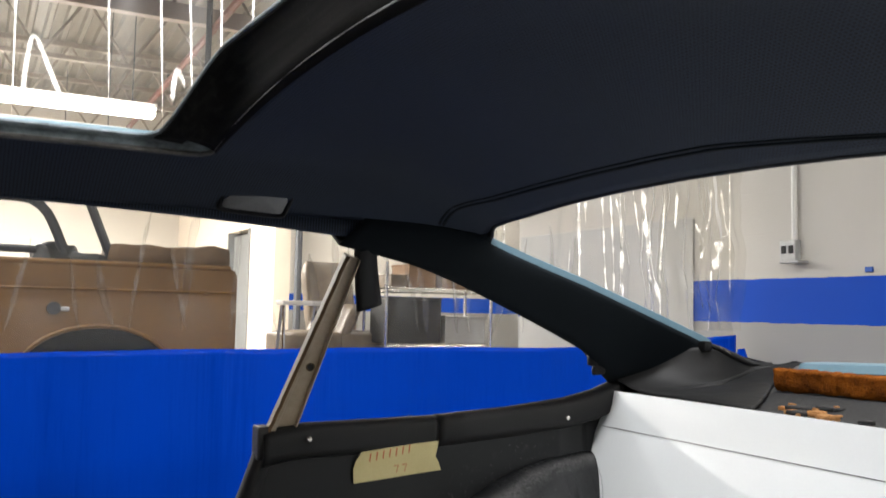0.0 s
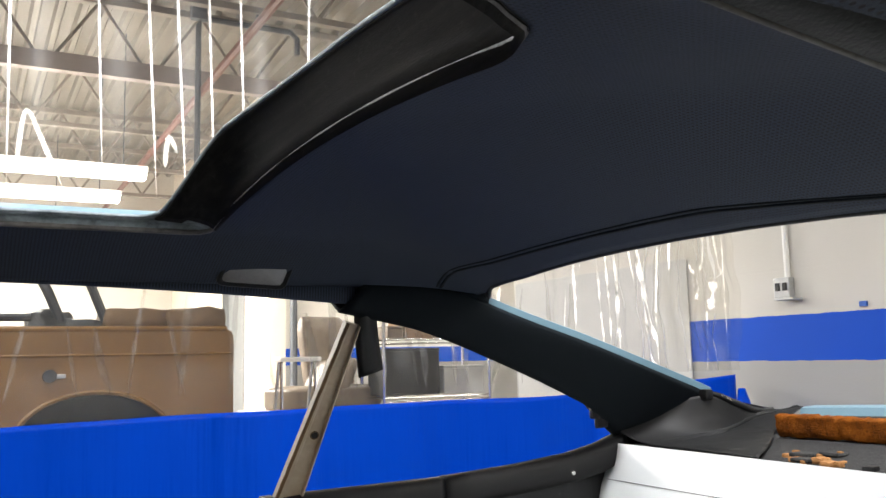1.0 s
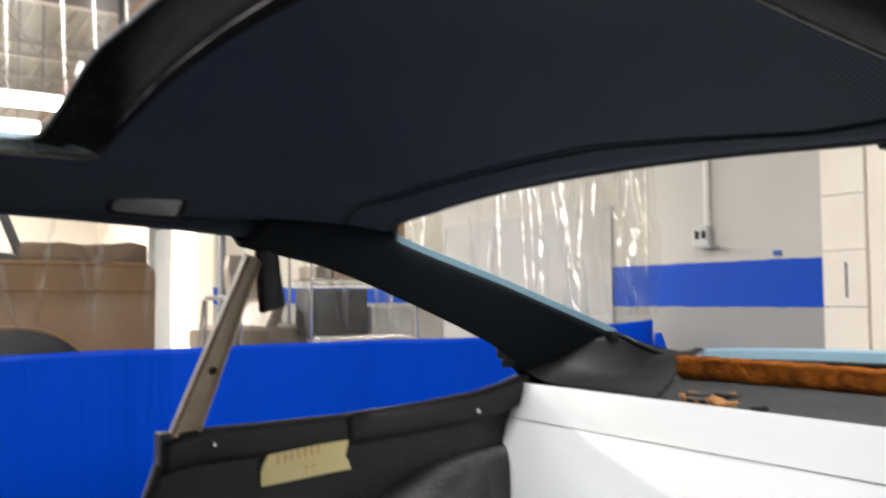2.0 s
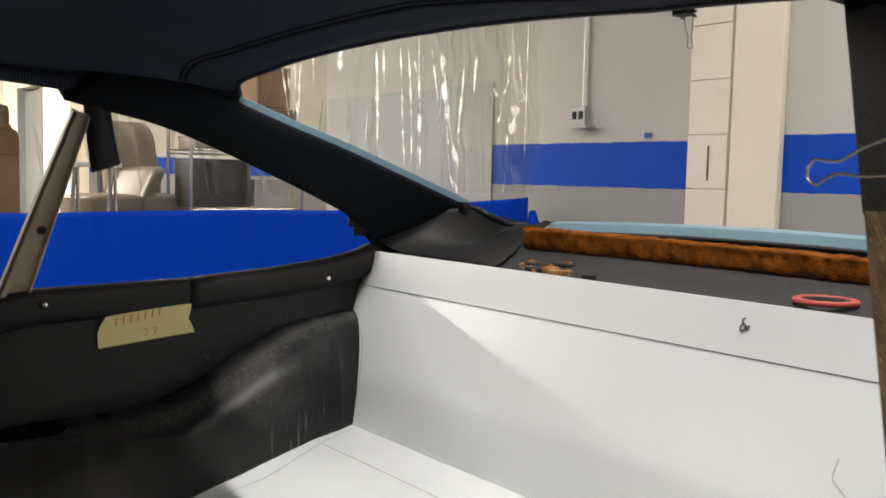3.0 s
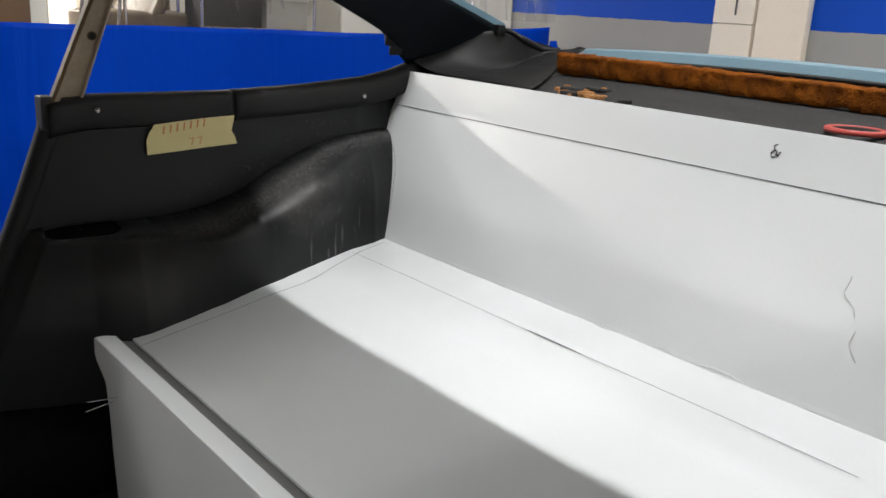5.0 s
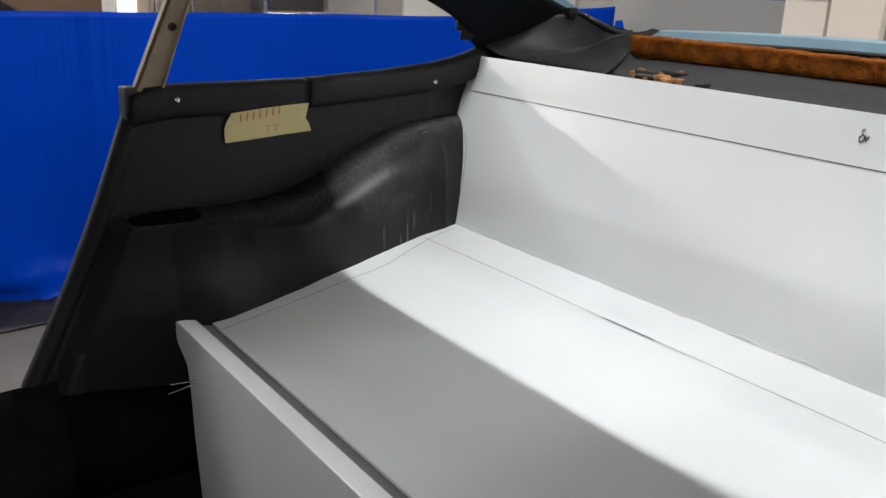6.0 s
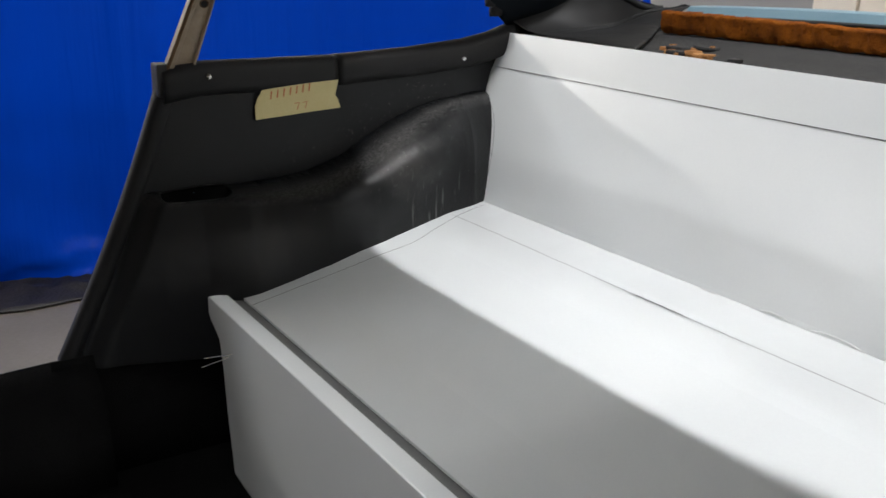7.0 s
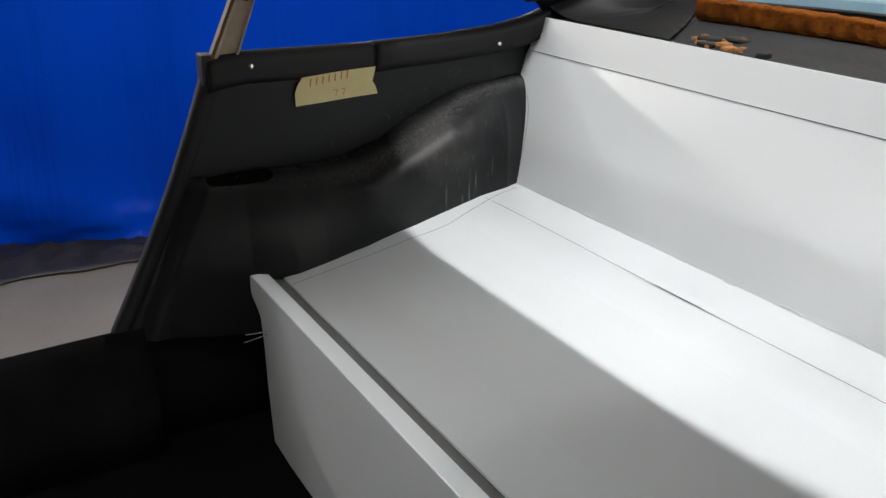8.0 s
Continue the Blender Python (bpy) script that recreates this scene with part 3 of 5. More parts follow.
# ---- the curtain ----
random.seed(5)
RIDGES = []
cx = -2.6
while cx < 2.95:
    RIDGES.append((cx, random.uniform(0.005, 0.014), random.uniform(0.006, 0.013), random.uniform(-0.03, 0.03)))
    cx += random.choice((0.025, 0.035, 0.05, 0.12, 0.2, 0.3))


def curtain_y(x, z, sharp):
    y = 3.0 + 0.035 * math.sin(x * 5.1 + 0.4) + 0.02 * math.sin(x * 12.3 + 1.1)
    if sharp:
        # straight soft folds beside the door, bunched and crumpled towards the wall
        k = max(0.0, min(1.0, (x - 0.9) / 0.5))
        if k > 0:
            for c, a, w, lean in RIDGES[::3]:
                d = (x - c - lean * (z - 1.5)) / (2 * w)
                if abs(d) < 3.2:
                    y -= a * k * math.exp(-d * d)
            ph = 3.5 * wave(x, 0.15 * z, 3, 3)
            y += k * (0.024 * math.sin(24 * x + 1.4 * math.sin(1.1 * z) + ph) + 0.009 * math.sin(63 * x + 0.8 * z + 2 * ph))
            y += k * (0.016 * math.sin(10.5 * z + 9 * x + ph) + 0.006 * math.sin(31 * z + 17 * x + 2.3 * ph))
    return y


def blue_top(x):
    return 1.068 + 0.012 * max(0, x) + 0.006 * math.sin(2.3 * x) + (0.05 * (x - 2.3) if x > 2.3 else 0)


def curtain():
    ob = thing("workshop_curtain", (0, 3.0, FLOOR), "long vinyl curtain, clear above and blue below, with a black hem", "curtain")
    n = 1000
    xs = [-2.6 + 5.56 * k / n for k in range(n + 1)]
    zs = [1.02 + (3.75 - 1.02) * k / 150 for k in range(151)]
    rows = []
    for k, z in enumerate(zs):
        row = []
        for x in xs:
            zz = z if k else blue_top(x) - 0.03
            s = max(0, min(1, (zz - blue_top(x)) / 0.16))
            row.append((x, (1 - s) * (curtain_y(x, 1.07, False) + 0.010) + s * (curtain_y(x, zz, True) + 0.03), zz))
        rows.append(row)
    bm = grid(rows)
    o = part("clear_panel", bm, CURTAIN_CLEAR, ob, "clear wrinkled vinyl panel", True)
    o.visible_shadow = False
    # the end of the curtain hangs double
    n2 = 120
    rows = [[(2.52 + 0.44 * k / n2, curtain_y(2.52 + 0.44 * k / n2, z, True) - 0.035 + 0.012 * math.sin(34 * k / n2 + 0.6 * z), z) for k in range(n2 + 1)] for z in [1.16 + 2.58 * q / 90 for q in range(91)]]
    o = part("clear_panel", grid(rows), CURTAIN_CLEAR, ob, "second clear layer at the curtain's end", True)
    o.visible_shadow = False
    # reflections on sharp folds, built as tubes: long straight ones and two arched creases
    folds = [([(x, 3.55), (x + 0.5 * lean, 2.6), (x + lean, 1.78 + 0.05 * math.sin(9 * x))], 0.0048, 0.0)
             for x, lean in ((-1.9, 0.02), (-1.2, -0.02), (-0.62, 0.03), (-0.035, 0.022), (0.200, 0.062), (0.345, 0.085), (0.440, 0.088), (0.56, 0.06), (0.665, 0.05), (0.96, -0.03))]
    folds += [([(0.013, 1.835), (0.018, 1.93), (0.028, 2.02), (0.037, 2.043), (0.052, 2.025), (0.088, 1.94), (0.146, 1.806)], 0.0085, 0.1),
              ([(0.457, 1.889), (0.459, 1.95), (0.468, 1.997), (0.481, 1.975), (0.495, 1.938)], 0.0085, 0.1)]
    # crumpled bunch towards the wall: glints on groups of broken creases, and a pinched bag at the end
    crumples = [
        ([(1.657, 1.67), (1.677, 1.55), (1.698, 1.439)], 0.0048), ([(1.679, 1.67), (1.697, 1.543), (1.716, 1.436)], 0.0055), ([(1.708, 1.67), (1.724, 1.437)], 0.0042), ([(1.739, 1.67), (1.735, 1.432)], 0.0042),
        ([(1.791, 1.72), (1.796, 1.552)], 0.0075), ([(1.881, 1.72), (1.882, 1.617)], 0.0075), ([(2.051, 1.515), (2.036, 1.345)], 0.0022),
        ([(2.098, 1.74), (2.107, 1.52), (2.108, 1.365)], 0.0070), ([(2.124, 1.74), (2.13, 1.596)], 0.0062),
        ([(2.190, 1.75), (2.207, 1.453), (2.221, 1.267)], 0.0050), ([(2.218, 1.75), (2.239, 1.455), (2.241, 1.251)], 0.0040), ([(2.236, 1.70), (2.260, 1.566), (2.261, 1.246)], 0.0034), ([(2.260, 1.75), (2.273, 1.458), (2.278, 1.247)], 0.0052),
        ([(2.37, 1.76), (2.421, 1.491)], 0.0032), ([(2.430, 1.76), (2.466, 1.495), (2.489, 1.324)], 0.0080), ([(2.458, 1.76), (2.510, 1.441), (2.566, 1.252)], 0.0095), ([(2.508, 1.36), (2.537, 1.21), (2.576, 1.146)], 0.0040), ([(2.56, 1.21), (2.585, 1.19), (2.59, 1.15)], 0.006),
        ([(2.634, 1.78), (2.622, 1.623), (2.604, 1.436), (2.605, 1.212)], 0.0062), ([(2.672, 1.78), (2.658, 1.609)], 0.0075),
        ([(2.868, 1.80), (2.858, 1.67), (2.833, 1.607)], 0.0070), ([(2.899, 1.80), (2.923, 1.652), (2.940, 1.599), (2.89, 1.576)], 0.0055), ([(2.891, 1.564), (2.886, 1.503), (2.862, 1.428)], 0.0170), ([(2.857, 1.43), (2.856, 1.318), (2.84, 1.157)], 0.0050),
        ([(2.739, 1.634), (2.756, 1.553), (2.778, 1.471)], 0.0055), ([(2.752, 1.612), (2.787, 1.538), (2.764, 1.476)], 0.0070), ([(2.95, 2.6), (2.95, 1.20)], 0.003)]
    folds += [(places, rad, 1.0) for places, rad in crumples]
    random.seed(21)
    for j, (places, rad, wild) in enumerate(folds):
        sp = spline([(x, 0.0, z) for x, z in places], 70 if wild > 0.5 else 46)
        # bright stretches end sharply, with short breaks and small kinks
        pts, width = [], []
        deep = sum(curtain_y(p.x, p.z, True) for p in sp) / len(sp)
        for q, p in enumerate(sp):
            if p.z < 1.125 + 0.012 * max(0, p.x):
                continue
            kink = (0.0022 * wave(5.3 * j, 0, p.z, 42) + 0.0014 * wave(2.9 * j, 4, p.z, 95)) * wild
            pts.append((p.x + kink, deep + 0.026 - rad * 0.6 + 0.001 * wave(j, 5, p.z, 30), p.z))
            end = min(1.0, (q + 0.6) / 4, (len(sp) - q - 0.4) / 9)
            if wild > 0.5:
                width.append(rad * end * (0.26 + 0.95 * max(0.0, min(1.0, 0.45 + 1.5 * wave(3.7 * j, 9, p.z, 17) + 0.5 * wave(1.7 * j, 2, p.z, 60)))))
            else:
                width.append(rad * end * (0.85 + 0.25 * wave(j, 9, p.z, 6)))
        part("fold", tube(pts, width, 8), FOLD_GLINT if wild > 0.5 else LONG_GLINT, ob, "", True).visible_shadow = False
    # broad soft pleats lower down, added as faint tubes for the vinyl's sheen
    for q in range(22):
        x = -0.15 + 0.105 * q + random.uniform(-0.04, 0.04)
        z1 = random.uniform(1.35, 1.62)
        lean = random.uniform(-0.06, 0.06)
        sp = spline([(x, 0, z1), (x + 0.4 * lean, 0, z1 - 0.12), (x + lean, 0, 1.14)], 24)
        rad = random.uniform(0.006, 0.022)
        pts = [(p.x + 0.004 * wave(q, 1, p.z, 9), curtain_y(p.x, p.z, True) + 0.024 - 0.5 * rad + 0.006 * wave(q, 4, p.z, 10), p.z) for p in sp]
        part("pleat", tube(pts, [rad * math.sin(math.pi * (0.04 + 0.92 * u / 23)) ** 0.7 * (0.6 + 0.6 * abs(wave(q, 8, u, 0.3))) for u in range(len(pts))], 10), PLEAT_SHEEN, ob, "", True).visible_shadow = False
    # the same pleats run on down the blue
    for q in range(18):
        x = (1.50 + 0.065 * q if q < 12 else -0.2 + 0.17 * (q - 12)) + random.uniform(-0.02, 0.02)
        z0 = random.uniform(0.86, 0.97)
        rad = random.uniform(0.003, 0.008)
        pts = [(x + 0.004 * wave(q, 1, u, 0.4), curtain_y(x, 1.07, False) - 0.003 + 0.7 * rad + 0.03 * (1 - (z0 + (1.06 - z0) * u / 15 - 0.15) / 0.93) * math.sin(4 * x + 1) + 0.002 * wave(q, 3, u, 0.6), z0 + (1.06 - z0) * u / 15) for u in range(16)]
        part("pleat", tube(pts, [rad * math.sin(math.pi * (0.05 + 0.9 * u / 15)) ** 0.8 for u in range(16)], 8), CURTAIN_BLUE, ob, "", True)
    xs = [-2.6 + 5.56 * k / 300 for k in range(301)]
    rows = []
    for k in range(49):
        f = k / 48
        row = []
        for x in xs:
            z = 0.150 + (blue_top(x) - 0.150) * f
            y = curtain_y(x, 1.07, False) - 0.004 + 0.03 * (1 - f) * math.sin(4 * x + 1) + 0.05 * (1 - f) ** 2 * wave(x, z, 1, 5)
            y += 0.05 * max(0, 1 - f / 0.30) ** 1.5 * math.sin(9 * x + 14 * f) + 0.03 * max(0, 1 - f / 0.2) * wave(x, 2 * z, 4, 9)
            row.append((x, y, z))
        rows.append(row)
    part("blue_panel", thick(grid(rows), 0.002), CURTAIN_BLUE, ob, "glossy blue vinyl panel", True)
    rows = []
    for k in range(9):
        f = k / 8
        row = []
        for x in xs:
            y = curtain_y(x, 1.07, False) + 0.03 * math.sin(4 * x + 1) + 0.05 * math.sin(9 * x) + 0.01
            y += (2.83 + 0.025 * math.sin(6.3 * x) + 0.012 * math.sin(17 * x) - y) * f + 0.012 * wave(x, f, 2, 9)
            row.append((x, y, FLOOR + 0.006 + 0.030 * math.sin(math.pi * min(1, 0.35 + 0.7 * f)) * (1 + 0.8 * wave(x, f, 0, 8) + 0.5 * wave(x, 2 * f, 5, 23)) + 0.004))
        rows.append(row)
    part("hem", thick(grid(rows), 0.003), HEM, ob, "black weighted hem lying on the floor", True)
    # the blue sheet's end curls forward
    curl = [(2.928 + 0.004 * wave(q, 1, 0, 0.5), 2.955 + 0.03 * math.sin(0.35 * q), 0.16 + 0.92 * q / 16) for q in range(17)]
    part("curled_end", tube(curl, [0.034 * min(1.0, (16.6 - q) / 2.2) ** 0.6 for q in range(17)], 14), CURTAIN_BLUE, ob, "", True)
    part("rail", tube([(-2.7, 3.0, 3.78), (2.95, 3.0, 3.78)], 0.02, 8), STEEL, ob)
    for x in (-2.2, -0.6, 1.0, 2.6):
        part("hanger", tube([(x, 3.0, 3.79), (x, 3.0, 4.6)], 0.008, 5), PIPE_GREY, ob)


curtain()


# ---- beyond the curtain ----
def rough_lump(x0, x1, y0, y1, z0, z1, seed, amount=0.03):
    bm = bmesh.new()
    bmesh.ops.create_cube(bm, size=1)
    bmesh.ops.subdivide_edges(bm, edges=bm.edges[:], cuts=6, use_grid_fill=True)
    for v in bm.verts:
        p = Vector(v.co)
        q = p.normalized() * 0.62
        p = p.lerp(q, 0.35)
        v.co = ((x0 + x1) / 2 + p.x * (x1 - x0), (y0 + y1) / 2 + p.y * (y1 - y0), (z0 + z1) / 2 + p.z * (z1 - z0))
        v.co += noise.noise_vector(Vector(v.co) * 7 + Vector((seed, 0, 0))) * amount
    return bm


def arch_outline(x0, x1, z0, z1, cx, cz, rx, rz, corner):
    pts = [(x0, z0)]
    for k in range(21):
        a = math.pi * (1 - k / 20)
        px, pz = cx + rx * math.cos(a), cz + rz * math.sin(a)
        if pz > z0:
            pts.append((px, pz))
        else:
            pts.append((px, z0))
    pts += [(x1, z0)]
    for k in range(6):
        a = math.pi / 2 * k / 5
        pts.append((x1 - corner + corner * math.cos(a), z1 - corner + corner * math.sin(a)))
    pts.append((x0, z1))
    return pts


def off_road_body():
    ob = thing("off_road_body", (0, 6.3, FLOOR), "tan open off-road vehicle body with roll bars, on stands", "vehicle body")
    part("side_panel", outline(arch_outline(-1.9, 1.374, 0.62, 1.455, 0.57, 0.82, 0.42, 0.265, 0.06), 5.6, 5.64), TAN, ob)
    part("side_panel", outline(arch_outline(-1.9, 1.374, 0.62, 1.455, 0.57, 0.82, 0.42, 0.265, 0.06), 7.0, 7.04), TAN, ob)
    part("tail_panel", box(1.335, 1.372, 5.64, 7.0, 0.62, 1.44), TAN, ob)
    part("floor", box(-1.9, 1.33, 5.64, 7.0, 0.66, 0.70), TAN, ob)
    part("front_panel", box(-1.95, -1.9, 5.6, 7.04, 0.62, 1.44), TAN, ob)
    part("top_rail", tube([(-1.9, 5.61, 1.462), (1.33, 5.61, 1.455)], 0.018, 8), TAN, ob)
    part("wheel_well", outline(arch_outline(0.10, 1.04, 0.62, 1.14, 0.57, 0.66, 0.001, 0.001, 0.25), 5.66, 6.0), CARPET, ob)
    pts = [(0.57 + 0.425 * math.cos(math.pi * (1 - k / 24)), 5.595, 0.82 + 0.27 * math.sin(math.pi * (1 - k / 24))) for k in range(25)]
    part("arch_lip", tube(pts, 0.014, 6), TAN, ob)
    for y in (5.75,):
        part("roll_bar", tube(spline([(-1.2, y, 1.82), (0.0, y, 1.835), (0.2, y, 1.81), (0.29, y, 1.72), (0.40, y, 1.46)], 30), 0.030, 8), RUBBER, ob, "black padded roll bar")
        part("brace", tube([(0.49, y, 1.86), (0.66, y, 1.44)], 0.028, 8), RUBBER, ob)
    part("body_crease", tube([(-1.9, 5.602, 1.308), (1.36, 5.602, 1.302)], 0.009, 6), TAN, ob)
    part("grab_bar", tube([(-1.2, 5.72, 1.535), (0.22, 5.72, 1.53)], 0.024, 8), RUBBER, ob)
    part("fuel_cap", tube([(0.32, 5.56, 1.19), (0.32, 5.61, 1.19)], 0.038, 12), DARK_MESS, ob, "dark fuel cap")
    part("cap_shield", box(0.345, 0.405, 5.585, 5.60, 1.175, 1.20, 0.006), OUTLET_GREY, ob)
    for x, y in ((-1.5, 5.75), (1.1, 5.75), (-1.5, 6.9), (1.1, 6.9)):
        part("stand", tube([(x, y, FLOOR), (x, y, 0.64)], [0.12, 0.04], 6), DARK_MESS, ob)


off_road_body()
for x0, x1, z0, z1, y0 in ((0.62, 1.02, 1.43, 1.585, 5.66), (0.97, 1.35, 1.43, 1.59, 5.64)):
    cl = thing("canvas_bundle", (x0, y0, z0), "folded tan canvas bundle lying on the vehicle body", "canvas", "canvas bundles")
    part("bundle", rough_lump(x0, x1, y0, y0 + 0.6, z0, z1, x0, 0.02), TAN_CLOTH, cl, smooth=True)
for x0, x1, z1 in ((0.20, 0.42, 1.56), (0.40, 0.62, 1.52)):
    me_ = thing("machine_part", (x0, 5.7, 1.44), "dark greasy machine part lying in the vehicle body", "machine part", "machine parts")
    part("lump", rough_lump(x0, x1, 5.7, 6.0, 1.38, z1, 3 * x0, 0.05), DARK_MESS, me_)
setting("wall_pipe", tube([(3.34, 10.24, FLOOR), (3.34, 10.24, 4.5)], 0.045, 8), PIPE_GREY, "dark grey pipe down the wall", "pipe")


def bench(x0, x1, y0, y1, top):
    ob = thing("workbench", (x0, y0, FLOOR), "plain grey steel workbench under the seats", "table")
    part("top", box(x0, x1, y0, y1, top - 0.04, top, 0.004), GREY_CABINET, ob)
    for x in (x0 + 0.05, x1 - 0.05):
        for y in (y0 + 0.05, y1 - 0.05):
            part("leg", box(x - 0.025, x + 0.025, y - 0.025, y + 0.025, FLOOR, top - 0.04), GREY_CABINET, ob)


bench(1.95, 3.05, 6.75, 7.6, 0.84)


def car_seat(x, y, z, turn, high):
    ob = thing("removed_seat", (x, y, z), "removed beige leather car seat with a ribbed back", "seat", "removed car seats")
    m = Matrix.Translation((x, y, z)) @ Matrix.Rotation(radians(turn), 4, "Z")

    def cushion(w, d0, d1, z0, z1, lean, ribs):
        rows = []
        for k in range(17):
            f = k / 16
            zz = z0 + (z1 - z0) * f
            inset = 0.05 * max(0, (f - 0.75) / 0.25) ** 2 + 0.03 * max(0, (0.2 - f) / 0.2) ** 2
            ring = []
            for q in range(28):
                a = 2 * math.pi * q / 28
                cx_, sy = math.cos(a), math.sin(a)
                px = (w / 2 - inset) * math.copysign(abs(cx_) ** 0.45, cx_)
                py = (d1 - d0) / 2 * math.copysign(abs(sy) ** 0.45, sy) * (1 - 0.5 * max(0, (f - 0.85) / 0.15) ** 2)
                py += 0.008 * math.cos(px * ribs) if sy < 0 else 0
                ring.append(m @ Vector((px, (d0 + d1) / 2 + py + lean * f, zz)))
            rows.append(ring)
        bm = grid(rows, True)
        bm.faces.new([v for v in bm.verts[:28]])
        bm.faces.new([v for v in bm.verts[-28:]])
        return bm

    part("cushion", cushion(0.50, -0.30, 0.22, 0.02, 0.20, 0.0, 70), SEAT_BEIGE, ob, smooth=True)
    part("backrest", cushion(0.48, 0.12, 0.26, 0.14, high, 0.16, 70), SEAT_BEIGE, ob, smooth=True)


car_seat(2.72, 7.15, 0.84, 10, 0.79)
car_seat(2.35, 7.0, 0.84, -70, 0.42)


def wire_shelf(x0, x1, y0, y1, levels, top):
    ob = thing("wire_shelf", (x0, y0, FLOOR), "chromed wire shelf rack with boxes on it", "shelf")
    for x in (x0, x1):
        for y in (y0, y1):
            part("post", tube([(x, y, FLOOR), (x, y, top)], 0.013, 6), CHROME, ob)
    for z in levels:
        bm = bmesh.new()
        for y in (y0, y1):
            tube([(x0, y, z), (x1, y, z)], 0.006, 5, bm)
            tube([(x0, y, z - 0.03), (x1, y, z - 0.03)], 0.006, 5, bm)
        for k in range(14):
            x = x0 + (x1 - x0) * k / 13
            tube([(x, y0, z), (x, y1, z)], 0.004, 4, bm)
        part("rack", bm, CHROME, ob)


wire_shelf(2.84, 3.82, 6.55, 7.0, (0.45, 0.93, 1.40), 1.62)
for x0, x1, z0, z1, mt, lb in ((3.05, 3.30, 1.40, 1.58, BROWN_BOX, "brown cardboard box on the wire shelf"), (2.89, 3.03, 1.40, 1.49, SEAT_BEIGE, "beige upholstered pad on the wire shelf"),
                               (2.86, 3.36, 0.94, 1.31, DARK_MESS, "dark brown heap of parts on the wire shelf"), (3.40, 3.78, 0.94, 1.16, GREY_CABINET, "grey storage box on the wire shelf"),
                               (3.36, 3.78, 1.40, 1.74, BROWN_BOX, "large brown cardboard box on the wire shelf"), (3.42, 3.72, 1.76, 2.08, BROWN_BOX, "brown cardboard box stacked on a larger one")):
    bx = thing("storage_box", (x0, 6.6, z0), lb, "box", "boxes on the shelf")
    part("body", box(x0, x1, 6.58, 6.92, z0 + 0.008, z1, 0.01), mt, bx)
    part("lid", box(x0 - 0.004, x1 + 0.004, 6.576, 6.924, z1, z1 + 0.02, 0.006), mt, bx)


def folding_frame():
    ob = thing("step_stool", (2.0, 6.4, FLOOR), "folding grey metal step stool", "stool")
    for x in (1.92, 2.18):
        part("leg", tube([(x, 6.3, FLOOR), (x + 0.04, 6.45, 1.25)], 0.013, 6), CHROME, ob)
        part("leg", tube([(x, 6.7, FLOOR), (x + 0.04, 6.5, 1.25)], 0.013, 6), CHROME, ob)
    part("top", box(1.93, 2.25, 6.38, 6.56, 1.24, 1.275, 0.008), WHITE_PLASTIC, ob)
    part("step", box(1.93, 2.22, 6.34, 6.5, 0.75, 0.775, 0.006), WHITE_PLASTIC, ob)


folding_frame()


def partition():
    ob = thing("partition_board", (3.0, 4.2, FLOOR), "white board partition standing before the wall", "board")
    part("sheet", box(3.050, 3.0545, 3.36, 4.92, FLOOR + 0.04, 1.71, 0.002), PARTITION, ob)
    for y in (3.6, 4.8):
        part("foot", box(2.86, 3.055, y - 0.03, y + 0.03, FLOOR, FLOOR + 0.04, 0.004), GREY_CABINET, ob)


partition()


# ---- the car ----
CAR = thing("car", (0.3, MID, FLOOR), "light blue fastback coupe stripped for retrimming, doors off", "car")
HOLE = (-0.40, 0.150, 0.432, 1.14)   # the sunroof's opening: x and y


def mirror(p):
    return (p[0], 2 * MID - p[1], p[2])


def window_edge(w):
    """Where the roof lining ends over the rear window, at w from the middle line."""
    return 0.532 + 0.078 * (abs(w) / 0.5) ** 4


CROWN = [(0.0, 0.0055), (0.10, 0.004), (0.19, 0.0005), (0.30, -0.006), (0.40, -0.007), (0.46, -0.004), (0.5, -0.001)]


def lining(x, y):
    """Height of the roof lining."""
    w = abs(y - MID)
    s = 0.03 * (w / 0.375) ** 2 + 0.027 * max(0, (w - 0.375) / 0.125) ** 1.5
    u = max(0, (x - 0.15) / (window_edge(w) - 0.15))
    r = (0.075 - level(CROWN, w)) * u * u
    f = 0.05 * max(0, (-0.2 - x) / 0.5) ** 2
    return 1.43 - (s ** 4 + r ** 4) ** 0.25 - f


def ring_places(count, x0, x1, y0, y1, r, near=None):
    """Places round a rounded opening, anticlockwise."""
    pts = []
    s = r if near is None else near
    for cx_, cy, a0, r in ((x1 - r, y1 - r, 0, r), (x0 + r, y1 - r, 90, r), (x0 + s, y0 + s, 180, s), (x1 - s, y0 + s, 270, s)):
        for k in range(9):
            a = radians(a0 + 90 * k / 8)
            pts.append(Vector((cx_ + r * math.cos(a), cy + r * math.sin(a), 0)))
    pts.append(pts[0])
    lens = [0]
    for a, b in zip(pts, pts[1:]):
        lens.append(lens[-1] + (b - a).length)
    out, j = [], 0
    for k in range(count):
        s = lens[-1] * k / count
        while lens[j + 1] < s:
            j += 1
        out.append(pts[j].lerp(pts[j + 1], (s - lens[j]) / max(1e-9, lens[j + 1] - lens[j])))
    return out


